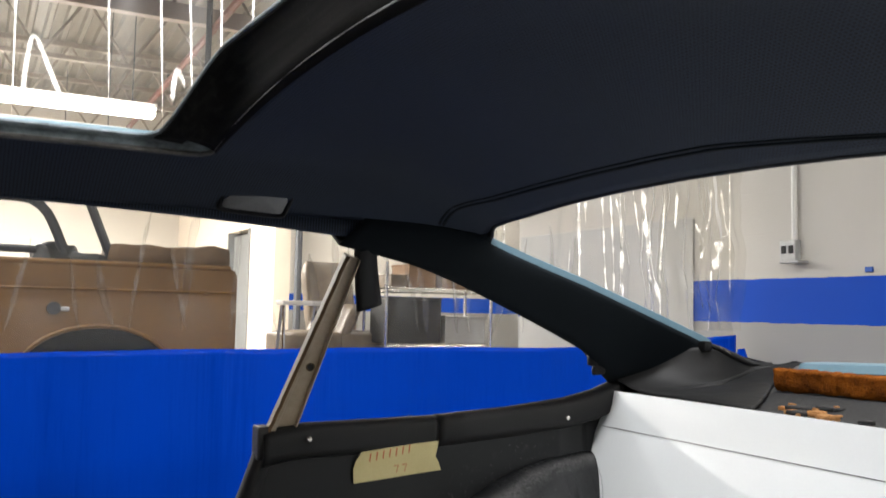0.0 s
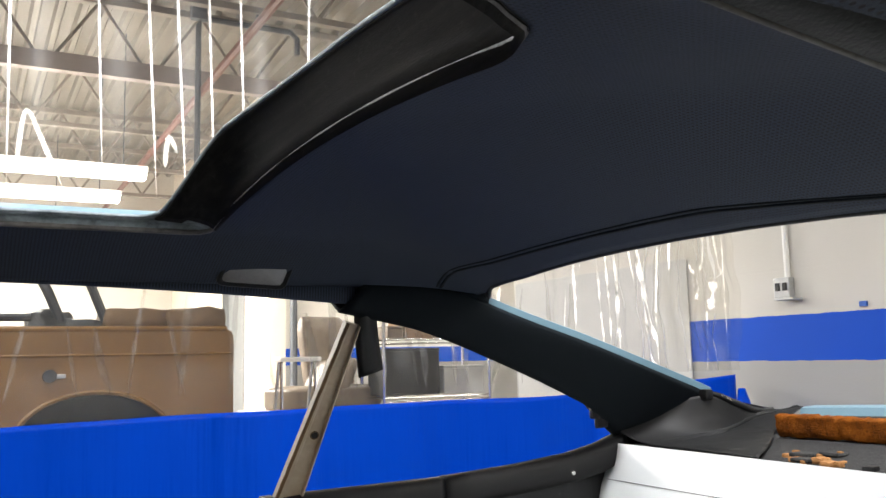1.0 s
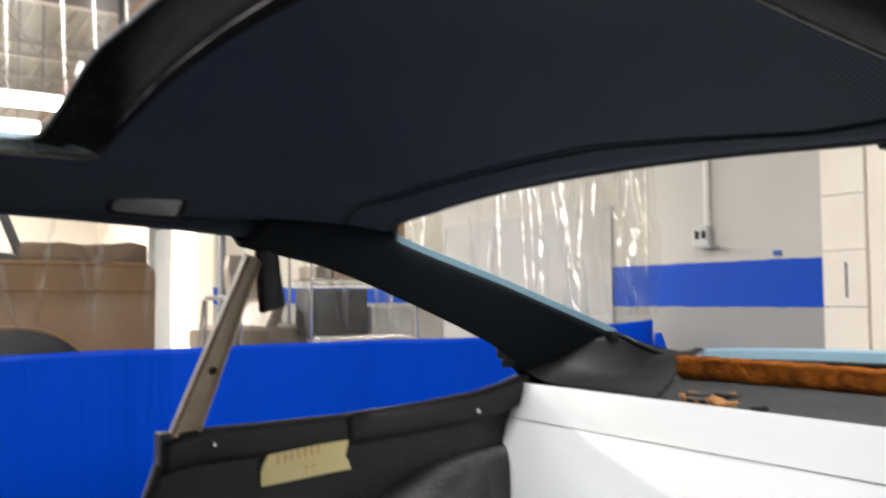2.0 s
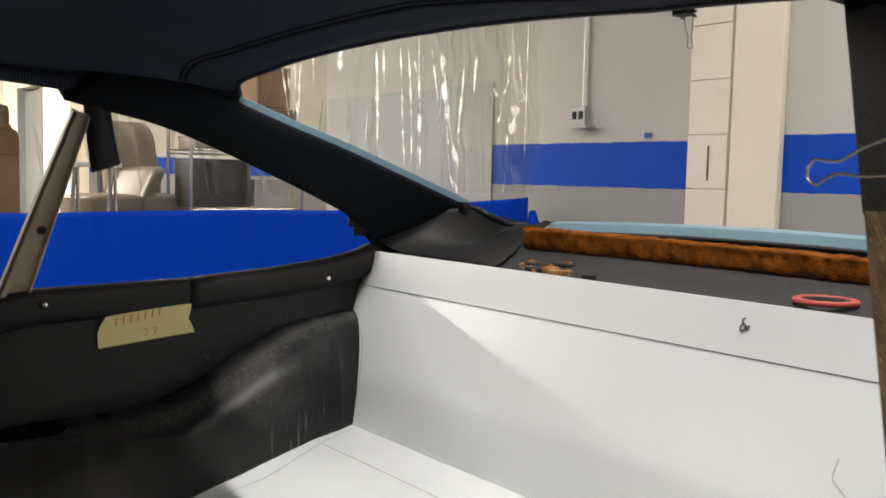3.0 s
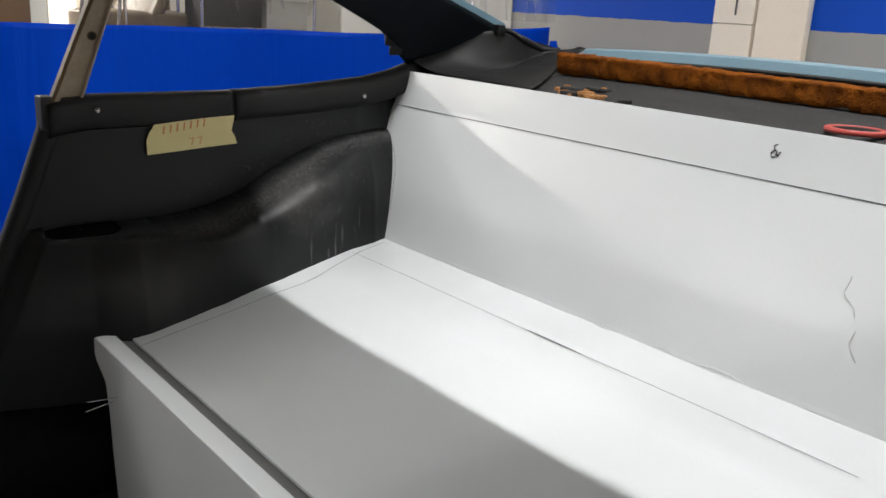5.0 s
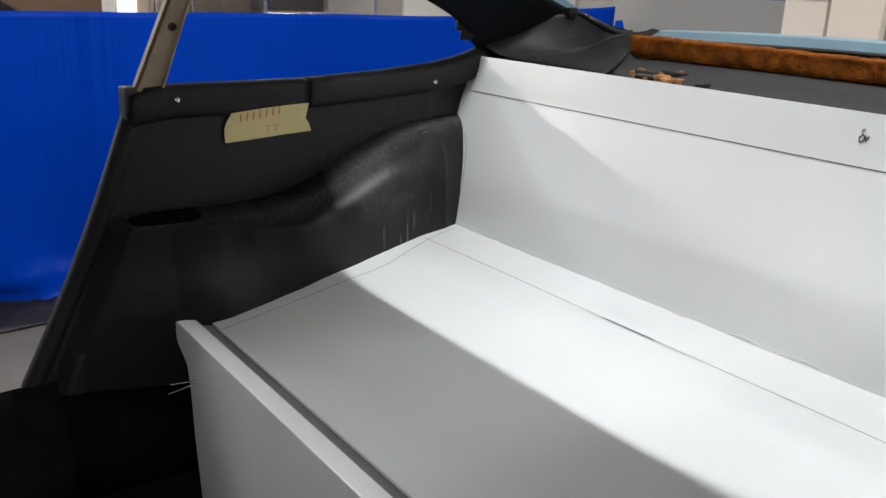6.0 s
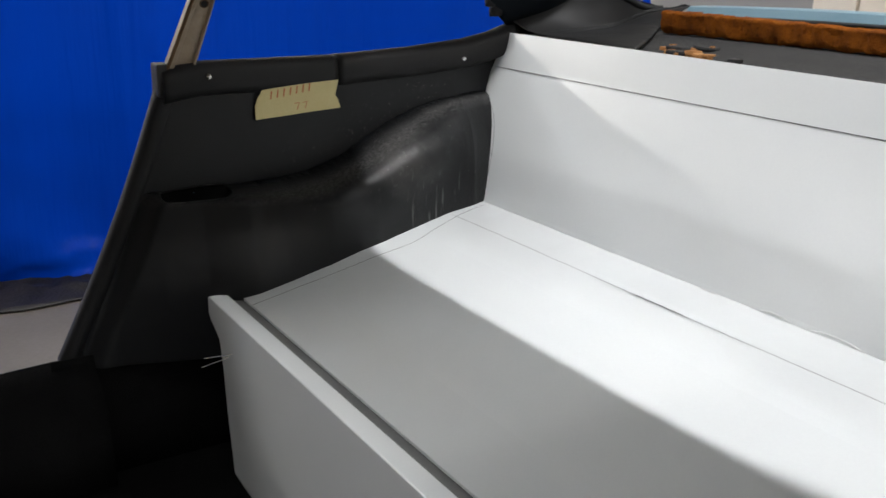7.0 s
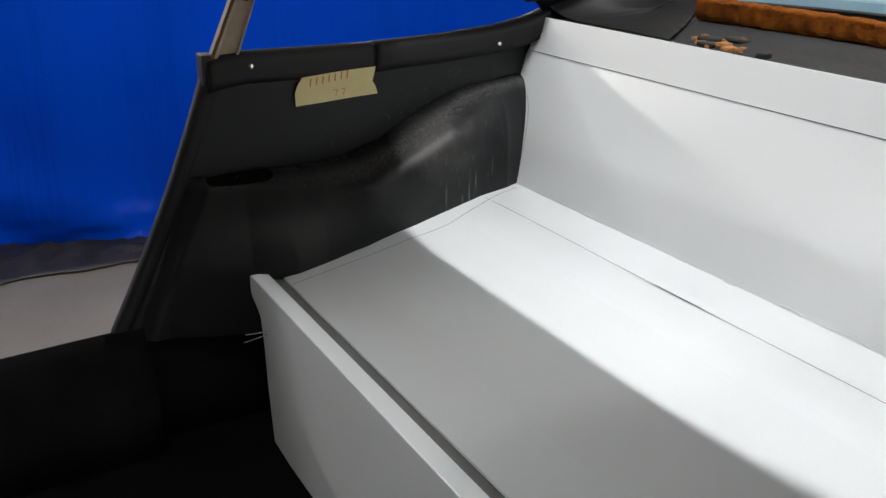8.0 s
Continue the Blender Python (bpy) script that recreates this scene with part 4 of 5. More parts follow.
def roof_outer(p, grow=0.0):
    """The lining's outer edge in the direction of p from the opening's middle."""
    c = Vector(((HOLE[0] + HOLE[1]) / 2, (HOLE[2] + HOLE[3]) / 2, 0))
    d = (p - c).normalized()
    lo, hi = 0.0, 3.0
    for _ in range(30):
        t = (lo + hi) / 2
        q = c + d * t
        w = q.y - MID
        inside = abs(w) < 0.5 + grow and -0.75 - grow < q.x < window_edge(min(0.5, abs(w))) + grow * 0.3
        lo, hi = (t, hi) if inside else (lo, t)
    return c + d * lo


def near_skew(p):
    """How far the opening's near edge runs outwards."""
    return 0.14 * max(0.0, min(1.0, (0.12 - p.x) / 0.20)) if p.y < 0.52 else 0.0


def roof():
    n = 200
    hole = ring_places(n, HOLE[0], HOLE[1], HOLE[2], HOLE[3], 0.022, 0.05)
    outer = [roof_outer(p) for p in hole]
    for p in hole:
        p.y -= near_skew(p)
    rows = []
    for k in range(31):
        f = k / 30
        rows.append([(q.x, q.y, lining(q.x, q.y)) for q in (a.lerp(b, f) for a, b in zip(hole, outer))])
    part("headliner", thick(grid(rows, True), 0.004), HEADLINER, CAR, "dark navy perforated cloth headliner, freshly fitted", True)
    # the opening's frame: a rolled lip and a wall up to the skin's folded edge, deep at the rear
    skin = ring_places(n, HOLE[0] + 0.03, HOLE[1] - 0.012, HOLE[2] + 0.03, HOLE[3] - 0.010, 0.02, 0.05)
    for p in skin:
        p.y -= near_skew(p)
        p.x -= max(0, min(1, (p.x + 0.2) / 0.2)) * 0.052 * max(0, min(1, (p.y - 0.72) / 0.40)) ** 1.7

    def tall(p):
        k = max(0, min(1, (HOLE[3] - 0.005 - p.y) / 0.20)) if p.x > 0 else 0
        return 0.18 + 0.82 * k * k * (3 - 2 * k)

    mid = Vector(((HOLE[0] + HOLE[1]) / 2, (HOLE[2] + HOLE[3]) / 2, 0))
    rows = [[(p.x + (p.x - mid.x) * 0.002, p.y + (p.y - mid.y) * 0.002, lining(p.x, p.y) - 0.003) for p in hole]]
    for k in range(9):
        f = k / 8
        rows.append([(p.x + (q.x - p.x) * f ** 1.4, p.y + (q.y - p.y) * f ** 1.4, lining(p.x, p.y) - 0.004 + (0.054 * tall(p)) * math.sin(f * math.pi / 2) ** 0.9) for p, q in zip(hole, skin)])
    for far in (False, True):
        ring = grid(rows, True)
        drop = [f for f in ring.faces if (f.calc_center_median().y > HOLE[3] - 0.020) != far]
        bmesh.ops.delete(ring, geom=drop, context="FACES")
        if far:
            part("sunroof_channel", thick(ring, 0.003), RIM, CAR, "worn blue channel along the sunroof, made paler as if lit", True)
        else:
            part("sunroof_frame", thick(ring, 0.003), SUNFRAME, CAR, "dark worn sunroof frame round the open hole", True)
    part("lip_welt", tube([(p.x, p.y, lining(p.x, p.y) - 0.0044) for p in hole] + [(hole[0].x, hole[0].y, lining(hole[0].x, hole[0].y) - 0.0044)], [0.0033 + 0.0003 * wave(q, 2, 7, 0.23) for q in range(len(hole) + 1)], 6), WORN, CAR, "", True)
    # painted skin
    inner = skin
    big = [roof_outer(p, 0.05) for p in hole]
    rows = []
    for k in range(21):
        f = k / 20
        row = []
        for a, b, o in zip(inner, big, hole):
            q = a.lerp(b, f)
            qx = min(q.x, window_edge(q.y - MID if abs(q.y - MID) < 0.5 else 0.5))
            qy = MID + max(-0.5, min(0.5, q.y - MID))
            row.append((q.x, q.y, lining(qx, qy) + 0.050 * (tall(o) + (1 - tall(o)) * min(1, f * 2.5)) - 0.03 * max(0, (f - 0.8) / 0.2) ** 2))
        rows.append(row)
    part("roof_skin", thick(grid(rows, True), 0.002), BODY_BLUE, CAR, "light blue painted roof skin", True)
    part("skin_edge", tube([(p.x, p.y, lining(o.x, o.y) + 0.051 * tall(o)) for p, o in zip(inner + inner[:1], hole + hole[:1])], 0.0026, 6), RIM, CAR, "worn edge of the roof opening", True)
    # welts across the lining ahead of the rear window
    for off, r in ((0.040, 0.0046), (0.0475, 0.0040)):
        pts = []
        for k in range(60):
            w = -0.49 + 0.98 * k / 59
            x = window_edge(w) - off * (1 - 0.65 * max(0, min(1, (-w - 0.08) / 0.2))) - 0.045 * (abs(w) / 0.5) ** 4
            pts.append((x, MID + w, lining(x, MID + w) - 0.001))
        part("welt", tube(pts, r, 6), PILLAR_CLOTH, CAR, "", True)
    # the lining's wrapped edge over the rear window
    pts = []
    for k in range(60):
        w = -0.5 + k / 59
        x = window_edge(w)
        pts.append((x + 0.001, MID + w, lining(x, MID + w) - 0.001))
    part("window_edge_wrap", tube(pts, 0.005, 6), VINYL, CAR, "", True)
    rows = [[(px, py, pz + dz) for px, py, pz in pts] for dz in (-0.002, 0.04)]
    part("window_header", thick(grid(rows), 0.003), VINYL, CAR)


roof()

PILLAR_LOW = [(0.367, 1.276, 1.317), (0.45, 1.283, 1.302), (0.498, 1.287, 1.292), (0.561, 1.295, 1.273), (0.64, 1.307, 1.245), (0.725, 1.32, 1.213),
              (0.803, 1.333, 1.182), (0.858, 1.343, 1.158), (0.884, 1.352, 1.138), (0.927, 1.366, 1.104)]
PILLAR_HIGH = [(0.40, 1.262, 1.351), (0.50, 1.262, 1.349), (0.575, 1.262, 1.338), (0.608, 1.263, 1.324), (0.69, 1.267, 1.297), (0.80, 1.271, 1.264), (0.92, 1.276, 1.224), (1.07, 1.283, 1.173), (1.10, 1.283, 1.158)]
BELT = [(0.28, 1.030), (0.302, 1.040), (0.352, 1.048), (0.467, 1.049), (0.596, 1.051), (0.725, 1.059), (0.838, 1.072), (0.90, 1.086), (0.935, 1.100)]


def front_edge(z):
    return 0.106 + 0.425 * (z - 0.612)


STEP = [(0.10, 0.851), (0.296, 0.851), (0.40, 0.850), (0.47, 0.852), (0.53, 0.860), (0.593, 0.881), (0.636, 0.906), (0.681, 0.932), (0.738, 0.954), (0.797, 0.968), (0.872, 0.974), (0.93, 0.972)]
DEEP = [(0.20, 0.020), (0.27, 0.046), (0.335, 0.064), (0.40, 0.102), (0.45, 0.115), (0.52, 0.118), (0.60, 0.115), (0.68, 0.103), (0.76, 0.083), (0.83, 0.068), (0.87, 0.062), (0.91, 0.059), (0.95, 0.056)]
SHOULDER = [(0.2, 0.013), (0.45, 0.016), (0.6, 0.050), (0.72, 0.085), (0.80, 0.11), (0.87, 0.18), (0.95, 0.22)]


SLOT_X, SLOT_Z = 0.333, 0.8485


def in_slot(x, z, grow=1.0):
    """Whether a place lies in the pull slot of the armrest."""
    return abs((x - SLOT_X) / (0.055 * grow)) ** 3 + abs((z - SLOT_Z - 0.04 * (x - SLOT_X)) / (0.0076 * grow)) ** 2.4 < 1


def panel_y(x, z, relief=True):
    """The inner face of the moulded quarter trim."""
    y = 1.377 + 0.004 * math.sin(5 * x) + 0.016 * max(0.0, min(1.0, (x - 0.82) / 0.07))
    s = level(STEP, x) - z
    if s > 0:
        sh = level(SHOULDER, x)
        t = min(1, s / sh)
        d = level(DEEP, x) * math.sqrt(1 - (1 - t) ** 2)
        front = max(0, min(1, (0.58 - x) / 0.16)) * max(0, min(1, (z - 0.70) / 0.15))
        d *= 1 - 0.34 * front * front * (3 - 2 * front) * relief
        d += 0.02 * math.exp(-((x - 0.70) / 0.07) ** 2 - ((z - 0.905) / 0.045) ** 2)
        d -= 0.012 * math.exp(-((x - 0.585) / 0.035) ** 2 - ((z - 0.835) / 0.03) ** 2)
        d += 0.05 * max(0, s - 0.12)
        edge = max(0, min(1, (x - front_edge(z) - 0.045) / 0.035))
        y -= d * edge * edge * (3 - 2 * edge)
    return y


def quarter_trim(flip):
    put = mirror if flip else (lambda p: p)
    rows = []
    for k in range(281):
        v = k / 280
        row = []
        for j in range(261):
            u = j / 260
            z0 = 0.592
            x = 0
            ztop = 1.02
            z = z0 + (ztop - z0) * v
            x0 = front_edge(z) + 0.040
            x = x0 + (0.945 - x0) * u
            z = z0 + (level(BELT, x) - 0.025 - z0) * v
            row.append(put((x, panel_y(x, z), z)))
        rows.append(row)
    skin = grid(rows)
    cut = [f for f in skin.faces if in_slot(f.calc_center_median().x, f.calc_center_median().z)]
    bmesh.ops.delete(skin, geom=cut, context="FACES")
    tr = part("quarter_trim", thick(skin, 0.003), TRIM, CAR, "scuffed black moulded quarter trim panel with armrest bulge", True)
    # the capped rail on top, in two lengths
    prof = [(-0.004, -0.052), (-0.013, -0.048), (-0.016, -0.034), (-0.016, -0.014), (-0.011, -0.003), (0.004, 0.001), (0.022, -0.003), (0.03, -0.014)]
    for a, b, lift in ((0.295, 0.585, 0.0), (0.585, 0.945, 0.0012)):
        rows = []
        for k in range(31):
            x = a + (b - a) * k / 30
            zt = level(BELT, x)
            yb = 1.380 + 0.006 * math.sin(math.pi * (x - 0.3) / 0.64) - 0.35 * max(0, zt - 1.06)
            rows.append([put((x, yb + dy - lift, zt + dz + lift)) for dy, dz in prof])
        part("cap_rail", thick(grid(rows), 0.003), VINYL, tr, "black vinyl wrapped cap rail", True)
    for x, z in ((0.3623, 1.0266), (0.831, 1.0404)):
        y = 1.3615
        bm = tube([put((x, y + 0.006, z)), put((x, y - 0.001, z)), put((x, y - 0.003, z))], [0.0048, 0.0048, 0.0025], 10)
        part("screw", bm, STEEL, tr, "bright domed screw", True)
    # the pull slot in the armrest: a rolled rim round a hollow; rim highlight and hollow's shade are in their colours
    def round_slot(g, deep):
        row = []
        for q in range(48):
            a = 2 * math.pi * q / 48
            cx_, cz_ = math.cos(a), math.sin(a)
            px = SLOT_X + g * 0.055 * math.copysign(abs(cx_) ** 0.667, cx_)
            pz = SLOT_Z + 0.04 * (px - SLOT_X) + g * 0.0076 * math.copysign(abs(cz_) ** 0.8, cz_)
            row.append(put((px, panel_y(px, pz) + deep, pz)))
        return row

    part("pull_slot", grid([round_slot(g, d) for g, d in ((1.06, 0.001), (0.97, 0.006), (0.85, 0.010), (0.45, 0.012), (0.03, 0.012))], True), CARPET, tr, "dark hollow of the oblong pull slot", True)
    ring = round_slot(1.06, -0.0002)
    part("pull_slot_rim", tube(ring + ring[:1], 0.0028, 8, caps=False), SLOT_RIM, tr, "rounded rim of the oblong pull slot", True)
    # rolled edge down the door opening
    rows = []
    for k in range(41):
        z = 0.605 + (1.035 - 0.605) * k / 40
        x = front_edge(z)
        rows.append([put((x + 0.029 + 0.010 * math.sin(math.pi * (z - 0.605) / 0.43) + 0.018 * math.cos(a), 1.392 + 0.018 * math.sin(a), z)) for a in (2 * math.pi * q / 12 for q in range(12))])
    bm = grid(rows, True)
    part("door_edge_roll", bm, VINYL, CAR, "black padded roll along the door opening", True)


for flip in (False, True):
    quarter_trim(flip)


def pillars(flip):
    put = mirror if flip else (lambda p: p)
    n = 40
    low, high = spline(PILLAR_LOW, n), spline(PILLAR_HIGH, n)
    rows = []
    for k in range(13):
        f = k / 12
        row = []
        for i, (a, b) in enumerate(zip(low, high)):
            p = a.lerp(b, f)
            swell = 0.008 * math.sin(math.pi * f) ** 0.7
            row.append(put((p.x, p.y - swell, p.z - 0.004 * (1 - f))))
        rows.append(row)
    # wrap round to the outside
    rows.insert(0, [put((p.x, p.y + 0.03, p.z + 0.012)) for p in low])
    part("pillar_trim", thick(grid(rows), 0.003), PILLAR_CLOTH, CAR, "black cloth covered rear roof pillar", True)
    # blue flange beside the glass opening
    edge = high[11:39]
    rows = [[put((p.x + d * 0.33, p.y + o, p.z + d * 0.94)) for p in edge] for d, o in ((-0.003, 0.0015), (0.011, 0.0), (0.0125, 0.004), (0.010, 0.03))]
    part("window_flange", thick(grid(rows), 0.001), BODY_BLUE, CAR, "light blue painted window flange")
    # outer skin behind the pillar and over the door
    rows = [[put((p.x, p.y + dy, p.z + dz)) for p in low] for dy, dz in ((0.03, 0.012), (0.036, 0.03))]
    rows.append([put((p.x, p.y + 0.035, p.z + 0.02)) for p in high])
    part("pillar_skin", thick(grid(rows), 0.002), BODY_BLUE, CAR, "", True)
    # side rail over the door
    rows = []
    for dy, dz in ((0.0, 0.004), (0.002, -0.003), (0.012, -0.005), (0.035, 0.0), (0.05, 0.025), (0.04, 0.05)):
        rows.append([put((-0.75 + 1.16 * k / 40, MID + 0.499 + dy, lining(-0.75 + 1.16 * k / 40, MID + 0.499) + dz - (0.026 * max(0, (k - 20) / 20) ** 1.8 if dy else 0))) for k in range(41)])
    part("side_rail", thick(grid(rows), 0.003), HEADLINER, CAR, "black lined roof rail over the door opening", True)


for flip in (False, True):
    pillars(flip)


def crumpled(p0, p1, q0, q1, n, m, amount, seed):
    rows = []
    for k in range(n + 1):
        f = k / n
        row = []
        for j in range(m + 1):
            g = j / m
            p = Vector(p0).lerp(Vector(p1), g).lerp(Vector(q0).lerp(Vector(q1), g), f)
            p.z += amount * (1.6 * wave(p.x + seed, p.y, p.z, 11) + 0.7 * wave(p.x + seed, p.y, p.z, 22) + 0.2 * wave(p.x, p.y + seed, p.z, 55)) + 0.35 * amount * math.sin(9 * f + 5 * g)
            row.append(p)
        rows.append(row)
    return grid(rows)


def pillar_boot():
    """Loose vinyl that sweeps from the pillar foot in a cove down to the shelf, and lies on its end as a flat sheet."""
    upper = spline([(0.932, 1.372, 1.108), (0.975, 1.345, 1.135), (1.025, 1.302, 1.158), (1.070, 1.272, 1.165), (1.115, 1.258, 1.147), (1.165, 1.250, 1.132), (1.211, 1.194, 1.144)], 60)
    crease = spline([(0.937, 1.271, 1.086), (1.000, 1.262, 1.092), (1.070, 1.255, 1.098), (1.120, 1.254, 1.108), (1.150, 1.251, 1.119), (1.170, 1.243, 1.126), (1.211, 1.194, 1.142)], 60)
    end = spline([(0.945, 1.055, 1.083), (1.000, 1.088, 1.091), (1.060, 1.128, 1.099), (1.110, 1.170, 1.102), (1.145, 1.192, 1.106), (1.180, 1.195, 1.124), (1.213, 1.190, 1.142)], 60)
    rows_ = []
    for k, (u, c, e) in enumerate(zip(upper, crease, end)):
        f = k / (len(upper) - 1)
        low = Vector((0.35 * u.x + 0.65 * c.x, 0.35 * u.y + 0.65 * c.y, c.z))
        row = []
        for j in range(25):
            g = j / 24
            # hollow between the pillar and the crease
            p = u * (1 - g) ** 2 + low * (2 * g * (1 - g)) + c * g * g
            p.z += 0.0035 * math.exp(-((g - 0.80 - 0.10 * math.sin(5 * f)) / 0.10) ** 2) * math.sin(math.pi * f) + 0.004 * math.exp(-((g - 0.45) / 0.12) ** 2 - ((f - 0.45) / 0.10) ** 2)
            row.append(p + Vector((0, 0, 0.0012 * wave(p.x, p.y, 1, 30))))
        for j in range(1, 21):
            g = j / 20
            p = c.lerp(e, g)
            p.z += 0.0022 * math.sin(math.pi * g) * wave(p.x, p.y, 3, 16) + 0.0006 * wave(p.x, p.y, 2, 70)
            row.append(p + Vector((0.0025 * g * wave(f, 0, 1, 9), 0.003 * g * wave(f, 1, 2, 12), 0)))
        rows_.append(row)
    part("pillar_flap", thick(grid(rows_), 0.0015), BOOT, CAR, "loose black vinyl sweeping from the pillar foot onto the shelf", True)
    # the rolled hem below the end of the window flange, with its bright staples
    hem = [u + Vector((0.004, 0.0, 0.003)) for u in upper[29:52]]
    roll = part("rolled_hem", tube(hem, [0.0065 * math.sin(math.pi * (0.12 + 0.80 * q / 22)) ** 0.5 for q in range(len(hem))], 10), BOOT, CAR, "rolled vinyl hem", True)
    for q in (4, 6, 7):
        p = hem[q] + Vector((-0.0045, -0.004, 0.0035))
        part("staple", tube([p, p + Vector((0.004, -0.0015, -0.003))], 0.0011, 6), STEEL, roll)


pillar_boot()
part("pillar_flap", thick(crumpled(mirror((0.932, 1.372, 1.108)), mirror((0.95, 1.06, 1.100)), mirror((1.085, 1.288, 1.168)), mirror((1.125, 1.12, 1.118)), 22, 26, 0.006, 3.0), 0.002), VINYL, CAR, "loose crumpled black vinyl at the pillar foot", True)
for put in (mirror, lambda p: p):
    rows = [[put((x, y + 0.004 * wave(x, z, 1, 30), z0 + (z1 - z0) * j / 8)) for j in range(9)] for x, y, z0, z1, z in ((0.925, 1.374, 1.05, 1.106, 0), (0.96, 1.368, 1.05, 1.122, 1), (1.00, 1.352, 1.05, 1.138, 2), (1.05, 1.325, 1.055, 1.155, 3), (1.095, 1.296, 1.06, 1.168, 4), (1.16, 1.288, 1.06, 1.150, 5), (1.215, 1.25, 1.06, 1.135, 6))]
    part("shelf_side", thick(grid(rows), 0.002), TORN_VINYL, CAR, "black vinyl side of the parcel shelf", True)
part("corner_clip", rough_lump(1.056, 1.074, 1.264, 1.282, 1.160, 1.178, 5, 0.003), CLIP_BLACK, CAR, "black clip at the foot of the window flange")
for x, y, z, r, h in ((0.880, 1.349, 1.142, 0.008, 0.010), (0.890, 1.355, 1.122, 0.010, 0.009)):
    part("torn_tab", rough_lump(x - 1.6 * r, x + r, y - 0.004, y + 0.004, z - h, z + h, 30 * z, 0.009), VINYL, CAR, "torn vinyl tab", True)
part("corner_gusset", rough_lump(0.560, 0.611, 1.259, 1.276, 1.324, 1.350, 7, 0.0015), PILLAR_CLOTH, CAR, "cloth folded into the corner of the rear window", True)


def strut(flip, material, label, shift=0.0):
    """The slim post between door opening and side window."""
    put = mirror if flip else (lambda p: p)
    bot, top = Vector((0.300 + shift, 1.396, 1.028)), Vector((0.378 + shift, 1.283, 1.300))
    ax = (top - bot).normalized()
    wide = Vector((0.93, 0.0, -0.28)).normalized()
    deep = ax.cross(wide).normalized()
    if deep.y > 0:
        deep = -deep
    width = 0.047
    ob = part("window_post", bmesh.new(), material, CAR, label)
    # web and two flanges of the channel
    for n_, a, b, c, d in (("web", 0.010, width, 0.0, 0.004), ("flange", 0.0, 0.012, -0.003, 0.016), ("flange", width - 0.004, width, -0.002, 0.012)):
        bm = bmesh.new()
        ends = []
        for p, s in ((bot, 0.92), (top, 0.50)):
            ends.append([bm.verts.new(put(tuple(p + wide * u * s + deep * v))) for u, v in ((a, c), (b, c), (b, d), (a, d))])
        for i in range(4):
            bm.faces.new((ends[0][i], ends[0][(i + 1) % 4], ends[1][(i + 1) % 4], ends[1][i]))
        bm.faces.new(ends[0][::-1])
        bm.faces.new(ends[1])
        bmesh.ops.bevel(bm, geom=bm.edges[:], offset=0.001, segments=1, affect="EDGES")
        part(n_, bm, material, ob)
    pts = [tuple(bot.lerp(top, k / 24) + wide * 0.0015 + deep * 0.0155 + Vector((0.0012 * wave(k, 0, 0, 0.7), 0.0008 * wave(k, 5, 0, 1.3), 0))) for k in range(25)]
    part("felt_strip", tube([put(p) for p in pts], 0.0030, 6), TAN_CLOTH, ob, "frayed brown felt strip", True)
    if not flip:
        c = bot.lerp(top, 0.42) + wide * 0.023
        part("bolt_hole", tube([put(tuple(c + deep * 0.0042)), put(tuple(c + deep * 0.0048))], 0.0068, 14), FIBRE, ob, "rusty rimmed bolt hole")
        part("bore", tube([put(tuple(c + deep * 0.0046)), put(tuple(c + deep * 0.0054))], 0.0050, 12), CLIP_BLACK, ob)
    part("foot", box(*sorted((bot.x - 0.012, bot.x + 0.008)), *sorted((put((0, 1.372, 0))[1], put((0, 1.405, 0))[1])), 0.998, 1.046, 0.003), RUBBER, ob, "dark metal foot of the post")
    return ob


strut(False, BEIGE, "beige steel window post with a frayed felt edge")


def near_post():
    """The matching post beside the eye: stripped, brown with old glue, wrapped in black at its upper part."""
    def edge(right, z):
        f = (z - 1.125) / 0.138
        return Vector((0.2768 + 0.080 * f, 0.1678 + 0.058 * f, z)) + (Vector((0.043 - 0.003 * f, 0.0, 0.0)) if right else Vector((0, 0, 0)))

    def strip(z0, z1, a, b, depth, n=20):
        rows_ = []
        for k in range(n + 1):
            z = z0 + (z1 - z0) * k / n
            l_, r_ = edge(False, z), edge(True, z)
            rows_.append([l_.lerp(r_, a + (b - a) * j / 6) + Vector((0.0004 * wave(z, j, 0, 40), 0, 0)) for j in range(7)])
        return slab(rows_, depth)

    ob = part("window_post", strip(0.96, 1.2105, 0.0, 1.0, (0.014, 0.002, 0.0)), FIBRE, CAR, "near window post caked with brown glue fibre")
    # pale threads of old padding stuck in the glue
    random.seed(77)
    for q in range(46):
        z, a = random.uniform(1.02, 1.20), random.uniform(0.05, 0.95)
        turn, size = random.uniform(0, 6.28), random.uniform(0.004, 0.010)
        pts = []
        for u in range(7):
            f = u / 6 - 0.5
            x_, z_ = size * (f * math.cos(turn) + 0.7 * (f * f) * math.sin(turn) + 0.1 * wave(q, u, 0, 2)), size * (f * math.sin(turn) - 0.7 * f * f * math.cos(turn))
            p = edge(False, z + z_).lerp(edge(True, z + z_), max(0.0, min(1.0, a + x_ / 0.043)))
            pts.append((p.x, p.y - 0.0003, p.z))
        part("thread", tube(pts, 0.00010 + 0.00010 * random.random(), 4), THREAD, ob, "", True)
    part("wrap", strip(1.2095, 1.30, -0.03, 1.03, (0.015, 0.002, 0.0)), TORN_VINYL, ob, "black vinyl wrapped round the post")
    pts = [tuple(edge(True, 0.96 + 0.34 * k / 20) + Vector((0.016, 0.004, 0))) for k in range(21)]
    part("door_seal", tube(pts, 0.0135, 10), TORN_VINYL, ob, "black cloth covered door seal", True)


near_post()


